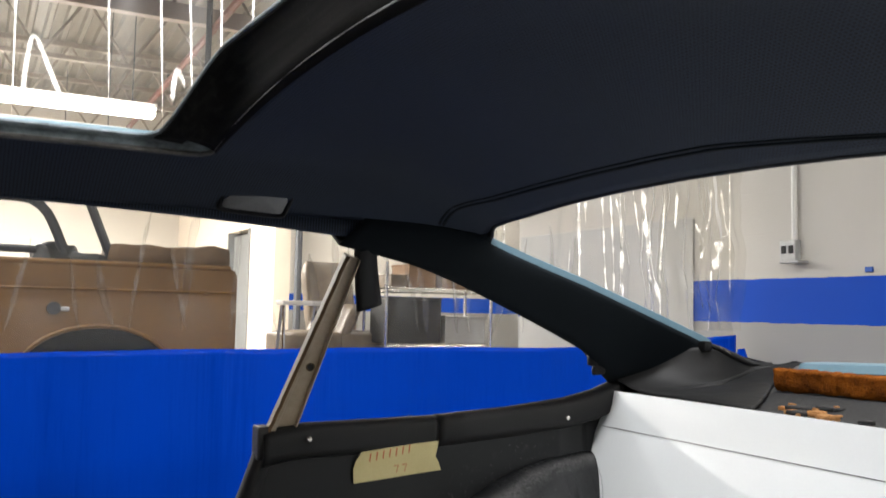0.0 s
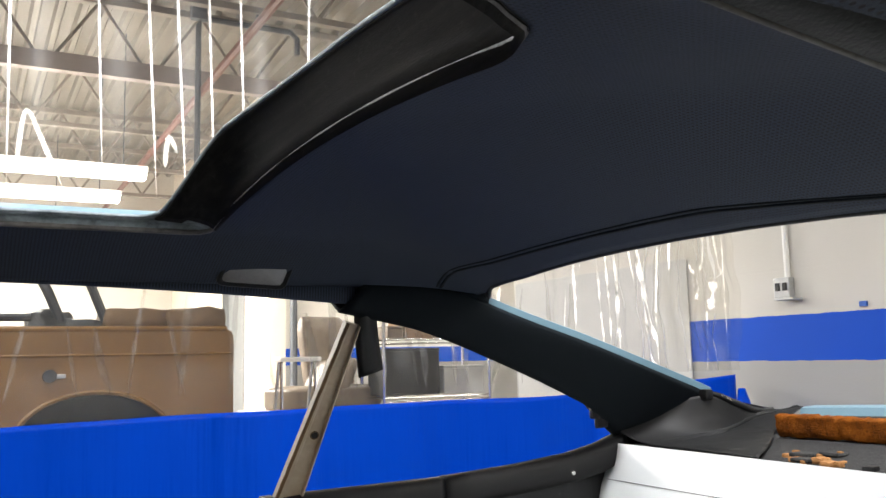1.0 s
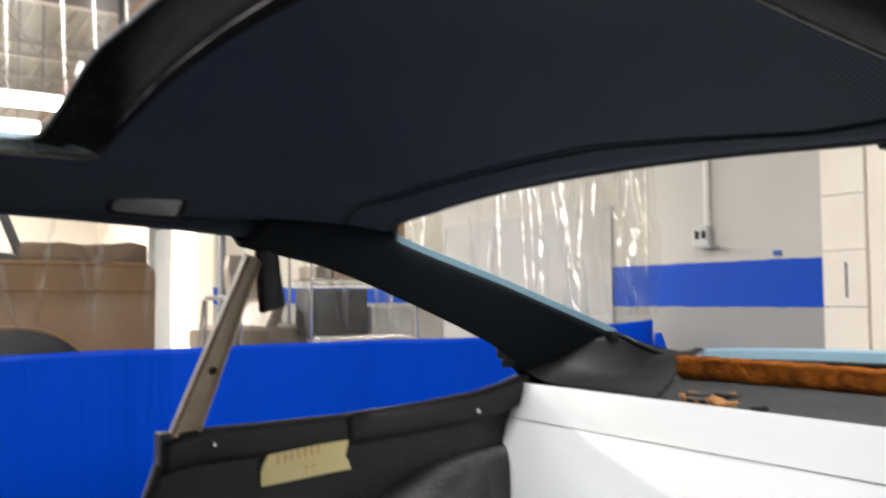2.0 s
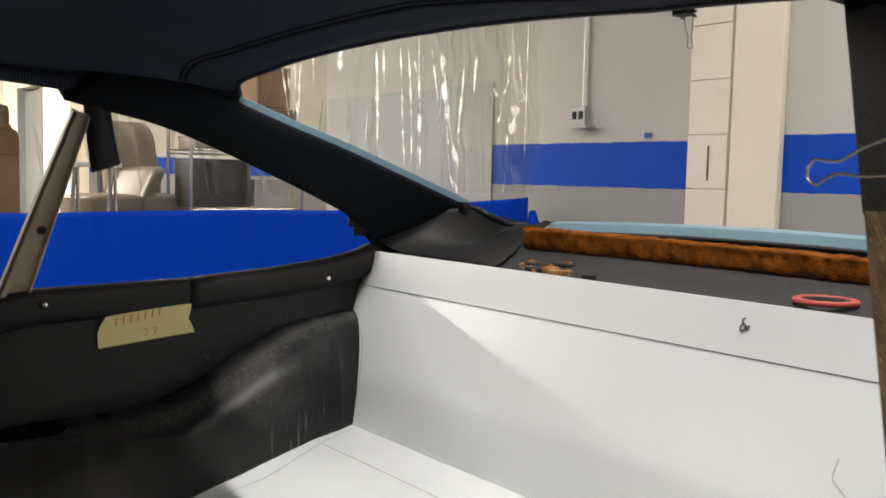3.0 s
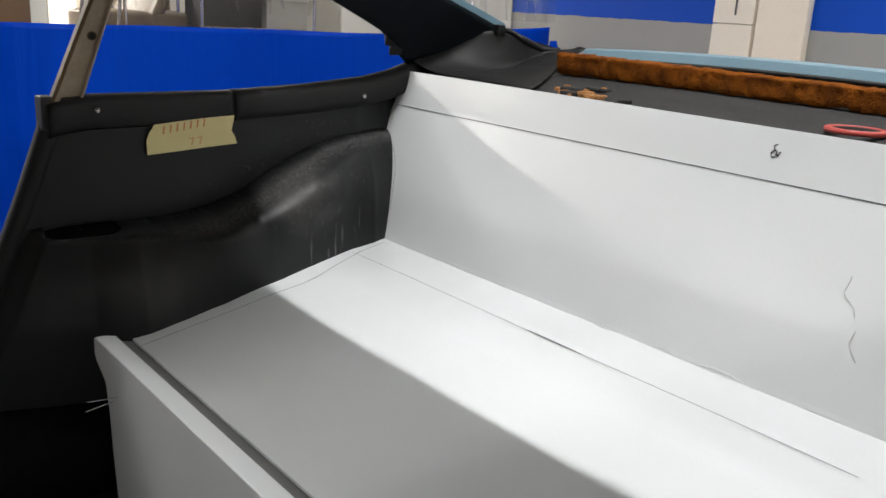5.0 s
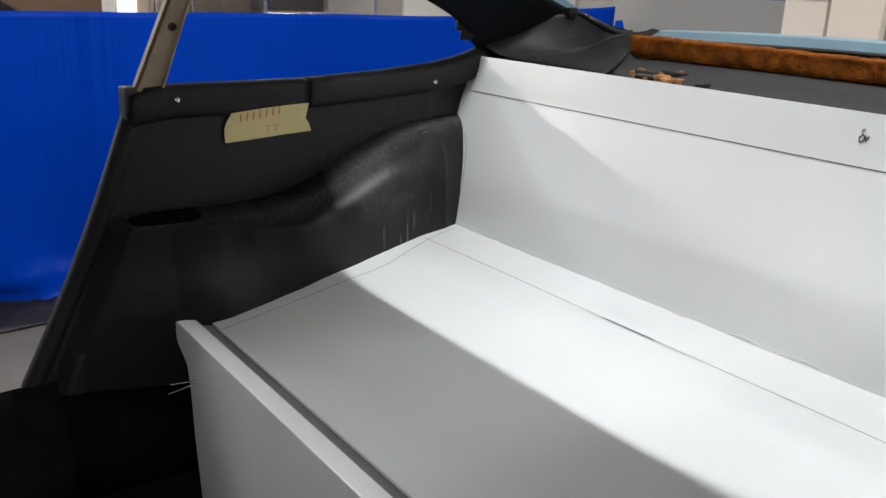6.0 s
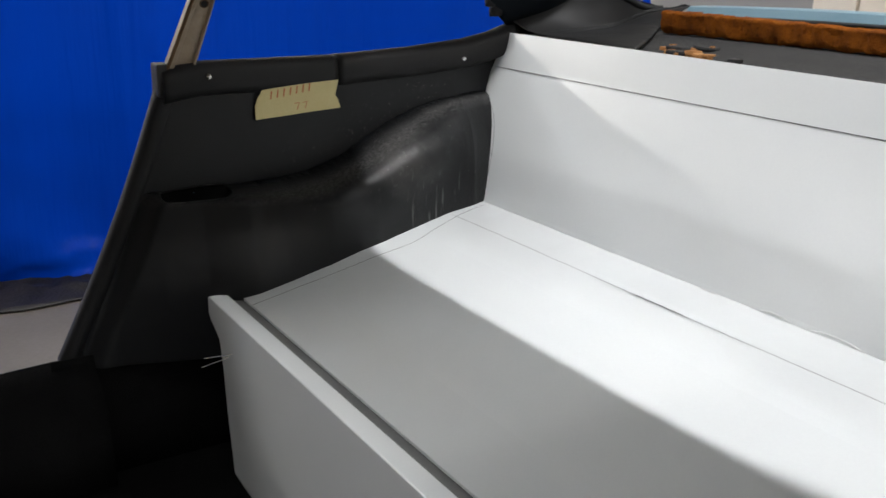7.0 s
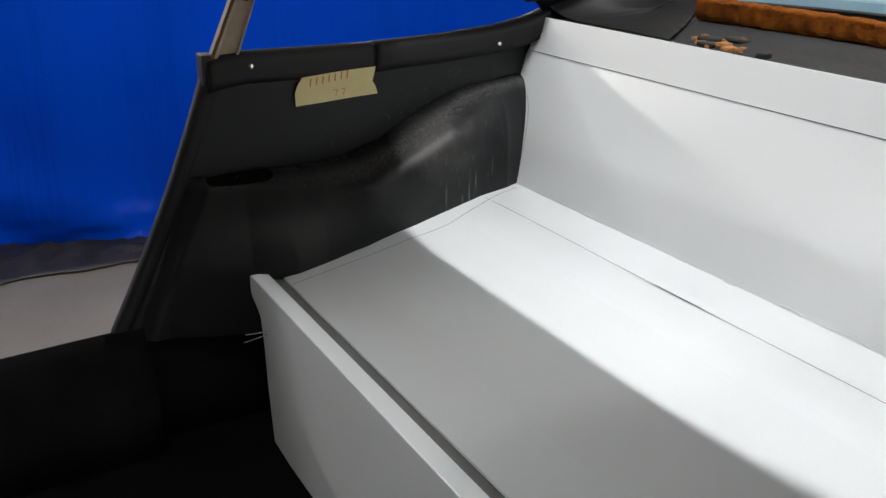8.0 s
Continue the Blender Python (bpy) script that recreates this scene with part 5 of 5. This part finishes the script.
def near_rail():
    """The lining's rolled edge over the near door opening, running down into the near post."""
    line = spline([(-0.70, 0.268, 1.338), (-0.35, 0.270, 1.352), (0.0, 0.272, 1.346), (0.12, 0.272, 1.336), (0.23, 0.270, 1.321), (0.32, 0.258, 1.305), (0.385, 0.240, 1.296)], 60)
    rows_ = [[(p.x, p.y + dy, p.z + dz) for p in line] for dy, dz in ((0.016, 0.030), (0.004, 0.012), (0.0, 0.003), (-0.004, 0.0), (-0.014, 0.004), (-0.034, 0.020), (-0.05, 0.045))]
    part("side_rail_lining", thick(grid(rows_), 0.002), TORN_VINYL, CAR, "black vinyl rolled under the roof edge", True)
    part("rail_welt", tube([(p.x, p.y + 0.0015, p.z + 0.001) for p in line], 0.0016, 6), WORN, CAR, "worn grey welt along the rolled edge", True)


near_rail()


# strap of lining left hanging from the rail
rows = []
for k in range(15):
    f = k / 14
    cx_ = 0.408 + 0.020 * f + 0.006 * f * f
    w_ = 0.0165 + 0.003 * f
    z_ = 1.318 - 0.096 * f
    rows.append([(cx_ + w_ * s, 1.276 + 0.040 * f - 0.004 * math.cos(2.5 * s), z_ + 0.006 * s * f) for s in (-1, -0.5, 0, 0.5, 1)])
part("hanging_strap", thick(grid(rows), 0.002), VINYL, CAR, "loose black strip of lining hanging from the rail", True)


def roof_lamp():
    n = 36
    lens, rim = [], []
    c = Vector((0.236, 1.235, 1.3690))
    ex, ey = Vector((1, 0, -0.05)).normalized(), Vector((0.05, 0.62, -0.78)).normalized()
    nrm = ex.cross(ey).normalized()
    nrm = nrm if nrm.z < 0 else -nrm
    for g, h in ((1.0, 0.004), (0.9, 0.008), (0.0, 0.009)):
        ring = []
        for k in range(n):
            a = 2 * math.pi * k / n
            u = 0.041 * math.copysign(abs(math.cos(a)) ** 0.16, math.cos(a)) * g
            v = 0.0265 * math.copysign(abs(math.sin(a)) ** 0.16, math.sin(a)) * g
            ring.append(c + ex * (u - 0.2 * v) + ey * v + nrm * h)
        lens.append(ring)
    lamp = part("roof_lamp", grid(lens, True), LENS, CAR, "grey oblong courtesy lamp in the lining", True)
    for g, h in ((1.22, 0.0), (1.2, 0.006), (1.06, 0.0085), (0.98, 0.004)):
        ring = []
        for k in range(n):
            a = 2 * math.pi * k / n
            u = 0.042 * math.copysign(abs(math.cos(a)) ** 0.22, math.cos(a)) * (1 + (g - 1) * 0.6)
            v = 0.0267 * math.copysign(abs(math.sin(a)) ** 0.22, math.sin(a)) * g
            ring.append(c + ex * (u - 0.2 * v) + ey * v + nrm * h)
        rim.append(ring)
    part("bezel", grid(rim, True), VINYL, lamp, "black bezel", True)


roof_lamp()


def shelf_z(x):
    return 1.076 + 0.145 * (x - 0.94)


def rear_shelf():
    rows = [[(x, MID - 0.61 + 1.22 * j / 40, z + 0.0012 * wave(x, j * 0.3, 0, 5)) for j in range(41)] for x, z in ((0.940, shelf_z(0.940)), (0.99, shelf_z(0.99)), (1.04, shelf_z(1.04)), (1.085, 1.097), (1.13, 1.098), (1.20, 1.098))]
    part("parcel_shelf", slab(rows, (0, 0, -0.02)), SHELF, CAR, "dusty grey black parcel shelf behind the seat back")
    # lower window flange: bowed light blue lip with a black seal under it
    n = 50
    def lip(dx, dz):
        return [(1.205 + 0.02 * (1 - (2 * k / n - 1) ** 2) + dx, 1.192 - (1.192 - 0.338) * k / n, 1.142 + 0.010 * (1 - (2 * k / n - 1) ** 2) + dz) for k in range(n + 1)]
    part("window_flange", thick(grid([lip(0.0, -0.016), lip(0.003, -0.002), lip(0.012, 0.0), lip(0.04, 0.001), lip(0.055, -0.006)]), 0.002), BODY_BLUE, CAR, "light blue painted lower window flange")
    part("seal", tube(lip(-0.002, -0.019), 0.0035, 6), RUBBER, CAR, "", True)
    part("flange_base", thick(grid([lip(0.0, -0.02), lip(-0.002, -0.06)]), 0.002), VINYL, CAR)
    # tail: deck and back panel
    rows = [[(x, MID + 0.66 * s, z - 0.05 * s * s) for s in (k / 10 - 1 for k in range(21))] for x, z in ((1.262, 1.145), (1.5, 1.12), (1.8, 1.06), (1.95, 1.0), (1.98, 0.8), (1.93, 0.5))]
    part("tail_skin", thick(grid(rows), 0.003), BODY_BLUE, CAR, "light blue sloping tail", True)


rear_shelf()


def body_side(flip):
    put = mirror if flip else (lambda p: p)
    prof = [(1.41, 1.045), (1.43, 1.03), (1.46, 0.95), (1.475, 0.82), (1.47, 0.68), (1.45, 0.55), (1.42, 0.46)]
    rows = []
    for k in range(31):
        x = 0.335 + 1.61 * k / 30
        drop = 0.02 * max(0, (x - 1.2)) ** 2
        rows.append([put((x - (0.18 * (1.04 - z) if k == 0 else 0), y - 0.05 * max(0, (x - 1.4) / 0.55) ** 2, z - drop + (0.018 if x > 0.9 and j == 0 else 0))) for j, (y, z) in enumerate(prof)])
    part("quarter_skin", thick(grid(rows), 0.003), BODY_BLUE, CAR, "light blue painted rear quarter", True)
    # sill with carpet roll, dropping away forwards
    rows = []
    for k in range(31):
        x = -1.0 + 1.16 * k / 30
        zt = 0.600 + 0.008 * math.sin(6 * x)
        rows.append([put((x, y, zt + dz)) for y, dz in ((1.27, -0.17), (1.285, -0.09), (1.315, -0.035), (1.355, -0.008), (1.385, 0.0), (1.41, -0.01), (1.425, -0.04), (1.43, -0.18))])
    part("sill", thick(grid(rows), 0.003), CARPET, CAR, "black carpeted door sill", True)
    rows = [[put((x, y, z)) for y, z in ((1.372, 0.61), (1.362, 0.59), (1.350, 0.50), (1.335, 0.42))] for x in (0.10, 0.25, 0.40, 0.60, 0.86)]
    part("kick_carpet", thick(grid(rows), 0.003), CARPET, CAR, "black carpet below the quarter trim", True)
    # windscreen post
    part("windscreen_post", tube([put((-0.74, 1.275, 1.33)), put((-1.25, 1.36, 0.98))], 0.03, 8), VINYL, CAR)
    part("front_wing", thick(grid([[put((x, y, z)) for y, z in ((1.28, 0.98), (1.42, 0.93), (1.47, 0.8), (1.46, 0.6), (1.42, 0.45))] for x in (-1.02, -1.6, -2.2)]), 0.003), BODY_BLUE, CAR, "", True)


for flip in (False, True):
    body_side(flip)
part("floor_pan", box(-1.1, 1.95, MID - 0.66, MID + 0.66, 0.38, 0.42), CARPET, CAR, "black carpeted floor")
rows = [[(x, MID + 0.15 * math.cos(a), 0.42 + 0.13 * math.sin(a)) for a in (math.pi * k / 12 for k in range(13))] for x in (-1.1, -0.4, 0.31)]
part("tunnel", thick(grid(rows), 0.004), CARPET, CAR, "", True)
part("dashboard", box(-1.12, -0.98, MID - 0.58, MID + 0.58, 0.42, 0.98, 0.02), VINYL, CAR)
part("bonnet", thick(grid([[(x, MID + 0.52 * s, z - 0.03 * s * s) for s in (k / 6 - 1 for k in range(13))] for x, z in ((-1.05, 0.98), (-1.6, 0.95), (-2.2, 0.85))]), 0.003), BODY_BLUE, CAR, "", True)
part("windscreen_header", tube([(-0.75, MID - 0.5, 1.325), (-0.76, MID, 1.395), (-0.75, MID + 0.5, 1.325)], 0.03, 8), VINYL, CAR)
for x, y in ((-1.7, 0.25), (-1.7, 1.28), (1.55, 0.25), (1.55, 1.28)):
    part("tyre", tube([(x, y - 0.08, FLOOR + 0.29), (x, y - 0.06, FLOOR + 0.29), (x, y + 0.06, FLOOR + 0.29), (x, y + 0.08, FLOOR + 0.29)], [0.25, 0.29, 0.29, 0.25], 28), RUBBER, CAR, "", True)


# ---- the seat patterns ----
SEAT = [(0.3755, 0.6925), (0.45, 0.718), (0.575, 0.751), (0.68, 0.772), (0.763, 0.783), (0.846, 0.787)]


def seat_edge(x):
    """Where the far edge of the seat board lies against the trim."""
    return panel_y(x, level(SEAT, x) + 0.005, False) - 0.003


def seat_pattern():
    ob = thing("seat_base_pattern", (0.36, MID, 0.42), "pale grey plastic board mock-up of the rear seat base", "seat pattern")
    xs = [0.3755 + (0.85 - 0.3755) * k / 24 for k in range(25)]
    rows = []
    for x in xs:
        y1 = seat_edge(x) + 0.0025 * wave(x, 0, 0, 30)
        rows.append([(x, 0.245 + (y1 - 0.245) * j / 30, level(SEAT, x) + 0.0008 * wave(x, j * 0.2, 0, 3)) for j in range(31)])
    part("top_board", slab(rows, (0, 0, -0.004)), BOARD, ob, "pale grey seat board with pencil lines")
    # front riser: a thick board whose ends are cut away
    pts = [(1.310, 0.697), (1.3165, 0.692), (1.3165, 0.672), (1.308, 0.660), (1.283, 0.650), (1.268, 0.640), (1.258, 0.60), (1.247, 0.52), (1.228, 0.425), (1.16, 0.421), (0.37, 0.421), (0.30, 0.425), (0.27, 0.6), (0.25, 0.66), (0.21, 0.672), (0.21, 0.697)]
    bm = outline(pts, 0.3270, 0.3555, "x")
    bmesh.ops.bevel(bm, geom=[e for e in bm.edges], offset=0.0012, segments=1, affect="EDGES")
    part("front_board", bm, BOARD, ob, "thick pale front board with cut ends")
    part("gap_backing", box(0.3558, 0.3770, 0.25, 1.30, 0.60, 0.6885), GAP_STRIP, ob, "grey strip standing for the shaded gap behind the front board")
    # a carcass under the board
    for y in (0.40, 0.80, 1.18):
        part("rib", outline([(0.36, 0.43), (0.84, 0.43), (0.84, 0.775), (0.68, 0.762), (0.46, 0.708), (0.376, 0.684)], y - 0.008, y + 0.008), BOARD_EDGE, ob)

    def ribbon(places, half, name="pencil_line"):
        rows_ = []
        for s in (-1, 1):
            row = []
            for i, (x, y) in enumerate(places):
                x2, y2 = places[min(i + 1, len(places) - 1)]
                x1, y1 = places[max(0, i - 1)]
                d = Vector((x2 - x1, y2 - y1)).normalized()
                px, py = x - d.y * half * s, y + d.x * half * s
                row.append((px, py, level(SEAT, px) + 0.0012))
            rows_.append(row)
        part(name, grid(rows_), PENCIL, ob)

    ribbon([(0.7565 + 0.0008 * math.sin(0.3 * k), 1.272 - 0.9 * k / 30) for k in range(31)], 0.0005)
    ribbon([(0.7565, 0.835 - 0.09 * k / 8) for k in range(9)], 0.0009)
    far = spline([(0.376, 1.252, 0), (0.459, 1.230, 0), (0.563, 1.219, 0), (0.645, 1.217, 0), (0.719, 1.245, 0), (0.80, 1.276, 0), (0.835, 1.286, 0)], 40)
    ribbon([(p.x, p.y) for p in far], 0.0006)
    return ob


seat_pattern()


def back_pattern():
    ob = thing("seat_back_pattern", (0.86, MID, 0.78), "pale grey plastic board mock-up of the rear seat back", "seat pattern")
    prof = [(0.851, 0.784), (0.9124, 1.0225), (0.9234, 1.0850)]   # folded a little at the scored line
    edge = [(0.784, 1.319), (0.815, 1.322), (0.846, 1.327), (0.876, 1.333), (0.905, 1.341), (0.93, 1.350), (0.948, 1.363), (0.963, 1.381), (0.972, 1.392), (0.991, 1.391), (1.012, 1.386), (1.053, 1.372), (1.088, 1.361)]
    rows = []
    for k in range(33):
        z = 0.784 + 0.301 * k / 32
        x = level([(b, a) for a, b in prof], z)
        y1 = level(edge, z)
        rows.append([(x + 0.0004 * wave(0, j * 0.15, z * 4, 2), 0.19 + (y1 - 0.19) * j / 36, z + (0.0 if k else 0.003 * wave(j * 0.4, 0, 0, 1) + 0.002)) for j in range(37)])
    part("back_board", slab(rows, (0.004, 0, 0)), BOARD, ob, "pale grey back board scored near its top")
    # scored line near the top and a pencil line near the trim
    def on(z):
        return level([(b, a) for a, b in prof], z)
    bm = grid([[(on(1.0225 + d) - 0.0008, 1.37 - 1.16 * k / 40, 1.0225 + d) for k in range(41)] for d in (-0.0006, 0.0006)])
    part("scored_line", bm, PENCIL, ob)
    side = spline([(0.80, 1.3135, 0), (0.826, 1.3155, 0), (0.857, 1.3185, 0), (0.897, 1.326, 0), (0.926, 1.336, 0), (0.949, 1.353, 0), (0.962, 1.370, 0)], 30)
    bm = grid([[(on(p.x) - 0.0008, p.y + d, p.x) for p in side] for d in (-0.0005, 0.0005)])
    part("pencil_line", bm, PENCIL, ob)
    # two small hand-written marker letters
    at = Vector((0.9167, 0.6112, 1.0515))
    for stroke in ([(0.45, 1.0), (0.16, 0.88), (0.22, 0.62), (0.46, 0.55), (0.14, 0.45), (0.0, 0.2), (0.18, 0.0), (0.46, 0.12)], [(0.5, 0.12), (0.56, 0.55), (0.64, 0.30), (0.74, 0.12), (0.86, 0.5), (1.0, 0.45)]):
        sp = spline([at + Vector((0.0027 * v - 0.0004 * u, -0.0125 * u, 0.0155 * v - 0.001 * u)) for u, v in stroke], 26)
        part("marker_stroke", tube(sp, 0.00062, 5), BLACK_INK, ob, "hand-written black marker letter", True)
    # grey scribbles near the board's end
    for pts in ([(0.4817, 0.9414), (0.4825, 0.935), (0.4843, 0.92), (0.4705, 0.909), (0.4665, 0.899)], [(0.4606, 0.885), (0.4630, 0.870), (0.4564, 0.860), (0.4507, 0.8536)]):
        sp = spline([(on(z) - 0.0013, y - 0.007, z) for y, z in pts], 14)
        part("grey_scribble", tube(sp, 0.0003, 4), GAP, ob)
    # thin slivers curling off the cut lower edge
    for y0, y1, h in ((0.705, 0.652, 0.0070), (0.632, 0.554, 0.0075), (0.80, 0.765, 0.003)):
        rows_ = []
        for s in (0.0, 0.5, 1.0):
            row = []
            for q in range(15):
                f = q / 14
                lift = h * math.sin(math.pi * f) ** 0.8
                row.append((0.8505 - 0.004 * math.sin(math.pi * f) - 0.001 * s, y0 + (y1 - y0) * f, 0.7855 + lift - 0.0022 * s * math.sin(math.pi * f) + 0.0015))
            rows_.append(row)
        part("curled_sliver", thick(grid(rows_), 0.0006), BOARD_EDGE, ob, "thin white sliver curling off the cut edge", True)
    return ob


back_pattern()

for (x, y, z), d in (((0.332, 1.216, 0.636), (-0.042, 0.020, -0.006)), ((0.332, 1.232, 0.626), (-0.042, 0.018, -0.017))):
    pin = thing("steel_pin", (x, y, z), "thin steel pin stuck in the front board", "pin", "pins")
    part("wire", tube([(x + 0.004, y, z), (x + d[0], y + d[1], z + d[2])], 0.0009, 5), STEEL, pin)
    part("head", tube([(x + 0.001, y, z), (x - 0.002, y + 0.003, z)], 0.0013, 6), GAP, pin)


def label_tape():
    ob = thing("tape_label", (0.51, 1.372, 0.98), "torn piece of pale masking tape with faded red handwriting", "tape")
    c = Vector((0.5125, 0, 0.9865))
    dx, dz = Vector((0.997, 0, 0.075)), Vector((-0.075, 0, 0.997))
    pts = []
    for u, v in ((-0.076, -0.026), (-0.03, -0.0262), (0.02, -0.0258), (0.0745, -0.0262), (0.071, -0.012), (0.066, -0.004), (0.070, 0.008), (0.0765, 0.0285), (0.02, 0.0288), (-0.03, 0.0288), (-0.058, 0.0284), (-0.063, 0.016), (-0.070, 0.008), (-0.0755, -0.004)):
        p = c + dx * u + dz * v
        pts.append((p.x, p.z))
    y = 1.3715
    part("strip", outline(pts, y - 0.0006, y), TAPE, ob)
    def bar(u0, v0, u1, v1, wide):
        d = Vector((u1 - u0, v1 - v0)).normalized() * wide / 2
        plate = []
        for u, w in ((u0 - d.y, v0 + d.x), (u0 + d.y, v0 - d.x), (u1 + d.y, v1 - d.x), (u1 - d.y, v1 + d.x)):
            p = c + dx * u + dz * w
            plate.append((p.x, p.z))
        bm = outline(plate, y - 0.0010, y - 0.0005)
        part("ink_mark", bm, INK, ob)

    # a row of plain bars, and the two digits under it
    for k in range(7):
        u, v = -0.050 + 0.0112 * k, 0.0035 + 0.0008 * k
        bar(u + 0.002, v, u + 0.0045, v + 0.0125, 0.0022)
    for u in (-0.008, 0.006):
        bar(u, -0.0085, u + 0.0085, -0.0080, 0.0011)
        bar(u + 0.0085, -0.0080, u + 0.004, -0.0190, 0.0011)


label_tape()


# ---- things on the shelf ----
def foam_strip():
    ob = thing("foam_strip", (1.11, MID, 1.098), "crumbling orange-brown foam strip along the parcel shelf", "foam")
    n, m = 260, 30
    rows = []
    for k in range(n + 1):
        y = 1.146 - 0.784 * k / n
        ring = []
        bow = 0.022 * (1 - (2 * k / n - 1) ** 2)
        for q in range(m):
            a = 2 * math.pi * q / m
            ca, sa = math.cos(a), math.sin(a)
            px = 1.107 + bow + 0.021 * math.copysign(abs(ca) ** 0.42, ca)
            pz = 1.1185 - 0.0035 * k / n + (0.0185 - 0.0035 * k / n) * math.copysign(abs(sa) ** 0.42, sa)
            o = 0.0024 * wave(px, y, pz, 45) + 0.0020 * wave(px, y, pz, 120) - 0.004 * max(0, wave(px + 3, y, pz, 85) - 0.25) + 0.0012 * wave(px, y, pz, 260)
            px += 0.011 * max(0.0, -ca) * (0.5 - 0.5 * sa)
            ring.append((px + o * ca, y + 0.3 * o, pz + o * sa))
        rows.append(ring)
    bm = grid(rows, True)
    bm.verts.ensure_lookup_table()
    bm.faces.new(bm.verts[:m])
    bm.faces.new(bm.verts[-m:])
    part("strip", bm, FOAM, ob, smooth=True)


foam_strip()
random.seed(11)
for x, y, r, h in ((0.992, 1.040, 0.010, 0.007), (0.978, 1.012, 0.012, 0.008), (1.010, 1.000, 0.008, 0.006), (0.966, 0.985, 0.007, 0.005), (0.985, 0.972, 0.014, 0.007), (0.962, 0.952, 0.012, 0.008),
                   (0.990, 0.944, 0.006, 0.005), (0.958, 0.925, 0.007, 0.005), (1.022, 0.968, 0.005, 0.004), (1.015, 1.040, 0.006, 0.005), (0.972, 0.935, 0.004, 0.004)):
    z = shelf_z(x)
    cr = thing("foam_crumb", (x, y, z), "broken crumb of orange foam on the shelf", "foam", "foam crumbs")
    part("crumb", rough_lump(x - 0.8 * r, x + 0.8 * r, y - r * random.uniform(0.4, 0.9), y + r * 0.6, z - 0.002, z + h, 90 * x + 70 * y, 0.009), FOAM_DRY, cr)
for x, y in ((1.000, 1.022), (0.975, 0.998), (1.02, 0.985)):
    z = shelf_z(x)
    cr = thing("felt_scrap", (x, y, z), "dusty grey scrap of felt among the foam crumbs", "scrap", "felt scraps")
    part("scrap", rough_lump(x - 0.014, x + 0.014, y - 0.018, y + 0.016, z - 0.002, z + 0.004, 5 * y, 0.006), SHELF, cr)
z = shelf_z(0.968)
tg = thing("torn_felt", (0.968, 0.885, z), "small dark scrap of torn felt on the shelf", "scrap")
part("scrap", rough_lump(0.960, 0.976, 0.877, 0.894, z - 0.002, z + 0.006, 4, 0.005), VINYL, tg)


def red_ring():
    c = Vector((0.990, 0.548, shelf_z(0.990) + 0.002))
    ob = thing("tape_roll", tuple(c), "red rimmed roll lying on the parcel shelf", "tape roll")
    rows = []
    for r, z in ((0.035, 0.0), (0.0365, 0.001), (0.0365, 0.0050), (0.035, 0.0062), (0.0285, 0.0062), (0.0275, 0.0050), (0.0275, 0.0)):
        rows.append([c + Vector((r * math.cos(a), r * math.sin(a), z)) for a in (2 * math.pi * k / 40 for k in range(40))])
    part("rim", grid(rows, True), RED, ob, smooth=True)
    rows = [[c + Vector((r * math.cos(a), r * math.sin(a), z)) for a in (2 * math.pi * k / 40 for k in range(40))] for r, z in ((0.027, 0.0005), (0.027, 0.0052), (0.022, 0.0050), (0.021, 0.0005))]
    part("core", grid(rows, True), SHELF, ob, smooth=True)


red_ring()


# ---- binder clips ----
def binder_clip(at, back, along, arms, wide, high, gap):
    """A clip whose mouth lies at a place along a line; back: from mouth to spine; arms: where each wire arm points, and how long."""
    ob = thing("binder_clip", at, "black binder clip with bright wire arms gripping the trim", "clip", "binder clips")
    o, zb, yb = Vector(at), Vector(back).normalized(), Vector(along).normalized()
    xb = yb.cross(zb).normalized()

    def at_(x, y, z):
        return o + xb * x + yb * y + zb * z

    rows_ = [[at_(x, -wide / 2 + wide * j / 4, z) for j in range(5)] for x, z in ((-0.0015, 0.0), (-gap / 2, high * 0.94), (-gap / 2 + 0.0015, high), (gap / 2 - 0.0015, high), (gap / 2, high * 0.94), (0.0015, 0.0))]
    part("body", thick(grid(rows_), 0.0009), CLIP_BLACK, ob)
    part("spine_edge", tube([at_(-gap / 2, -wide / 2, high), at_(-gap / 2, wide / 2, high)], 0.0005, 6), DULL_STEEL, ob)
    for s, (way, length) in zip((-1, 1), arms):
        part("roll", tube([at_(s * 0.0022, -wide / 2, 0), at_(s * 0.0022, -wide * 0.28, 0)], 0.0009, 8), DULL_STEEL, ob)
        part("roll", tube([at_(s * 0.0022, wide * 0.28, 0), at_(s * 0.0022, wide / 2, 0)], 0.0009, 8), DULL_STEEL, ob)
        wv = Vector(way).normalized() * length
        st = at_(s * 0.0026, 0, 0)
        pts = [st + wv * f + yb * wide * g for f, g in ((0, -0.30), (0.35, -0.22), (0.62, -0.10), (0.76, -0.13), (0.90, -0.20), (0.98, -0.12), (1.0, 0.0), (0.98, 0.12), (0.90, 0.20), (0.76, 0.13), (0.62, 0.10), (0.35, 0.22), (0, 0.30))]
        part("arm", tube(spline(pts, 48), wide * 0.026, 6), STEEL, ob, "bright wire arm", True)


binder_clip((0.3345, 0.1985, 1.2300), (0.62, -0.76, 0.20), (0.16, 0.10, 0.98), (((-0.47, 0.86, -0.24), 0.029), ((0.50, -0.86, 0.05), 0.036)), 0.024, 0.0165, 0.010)
binder_clip((0.566, 0.451, 1.343), (-0.95, 0.0, 0.18), (0.05, 1.0, 0.0), (((0.12, -0.03, -1.0), 0.022), ((-0.95, 0.1, 0.10), 0.016)), 0.013, 0.012, 0.008)
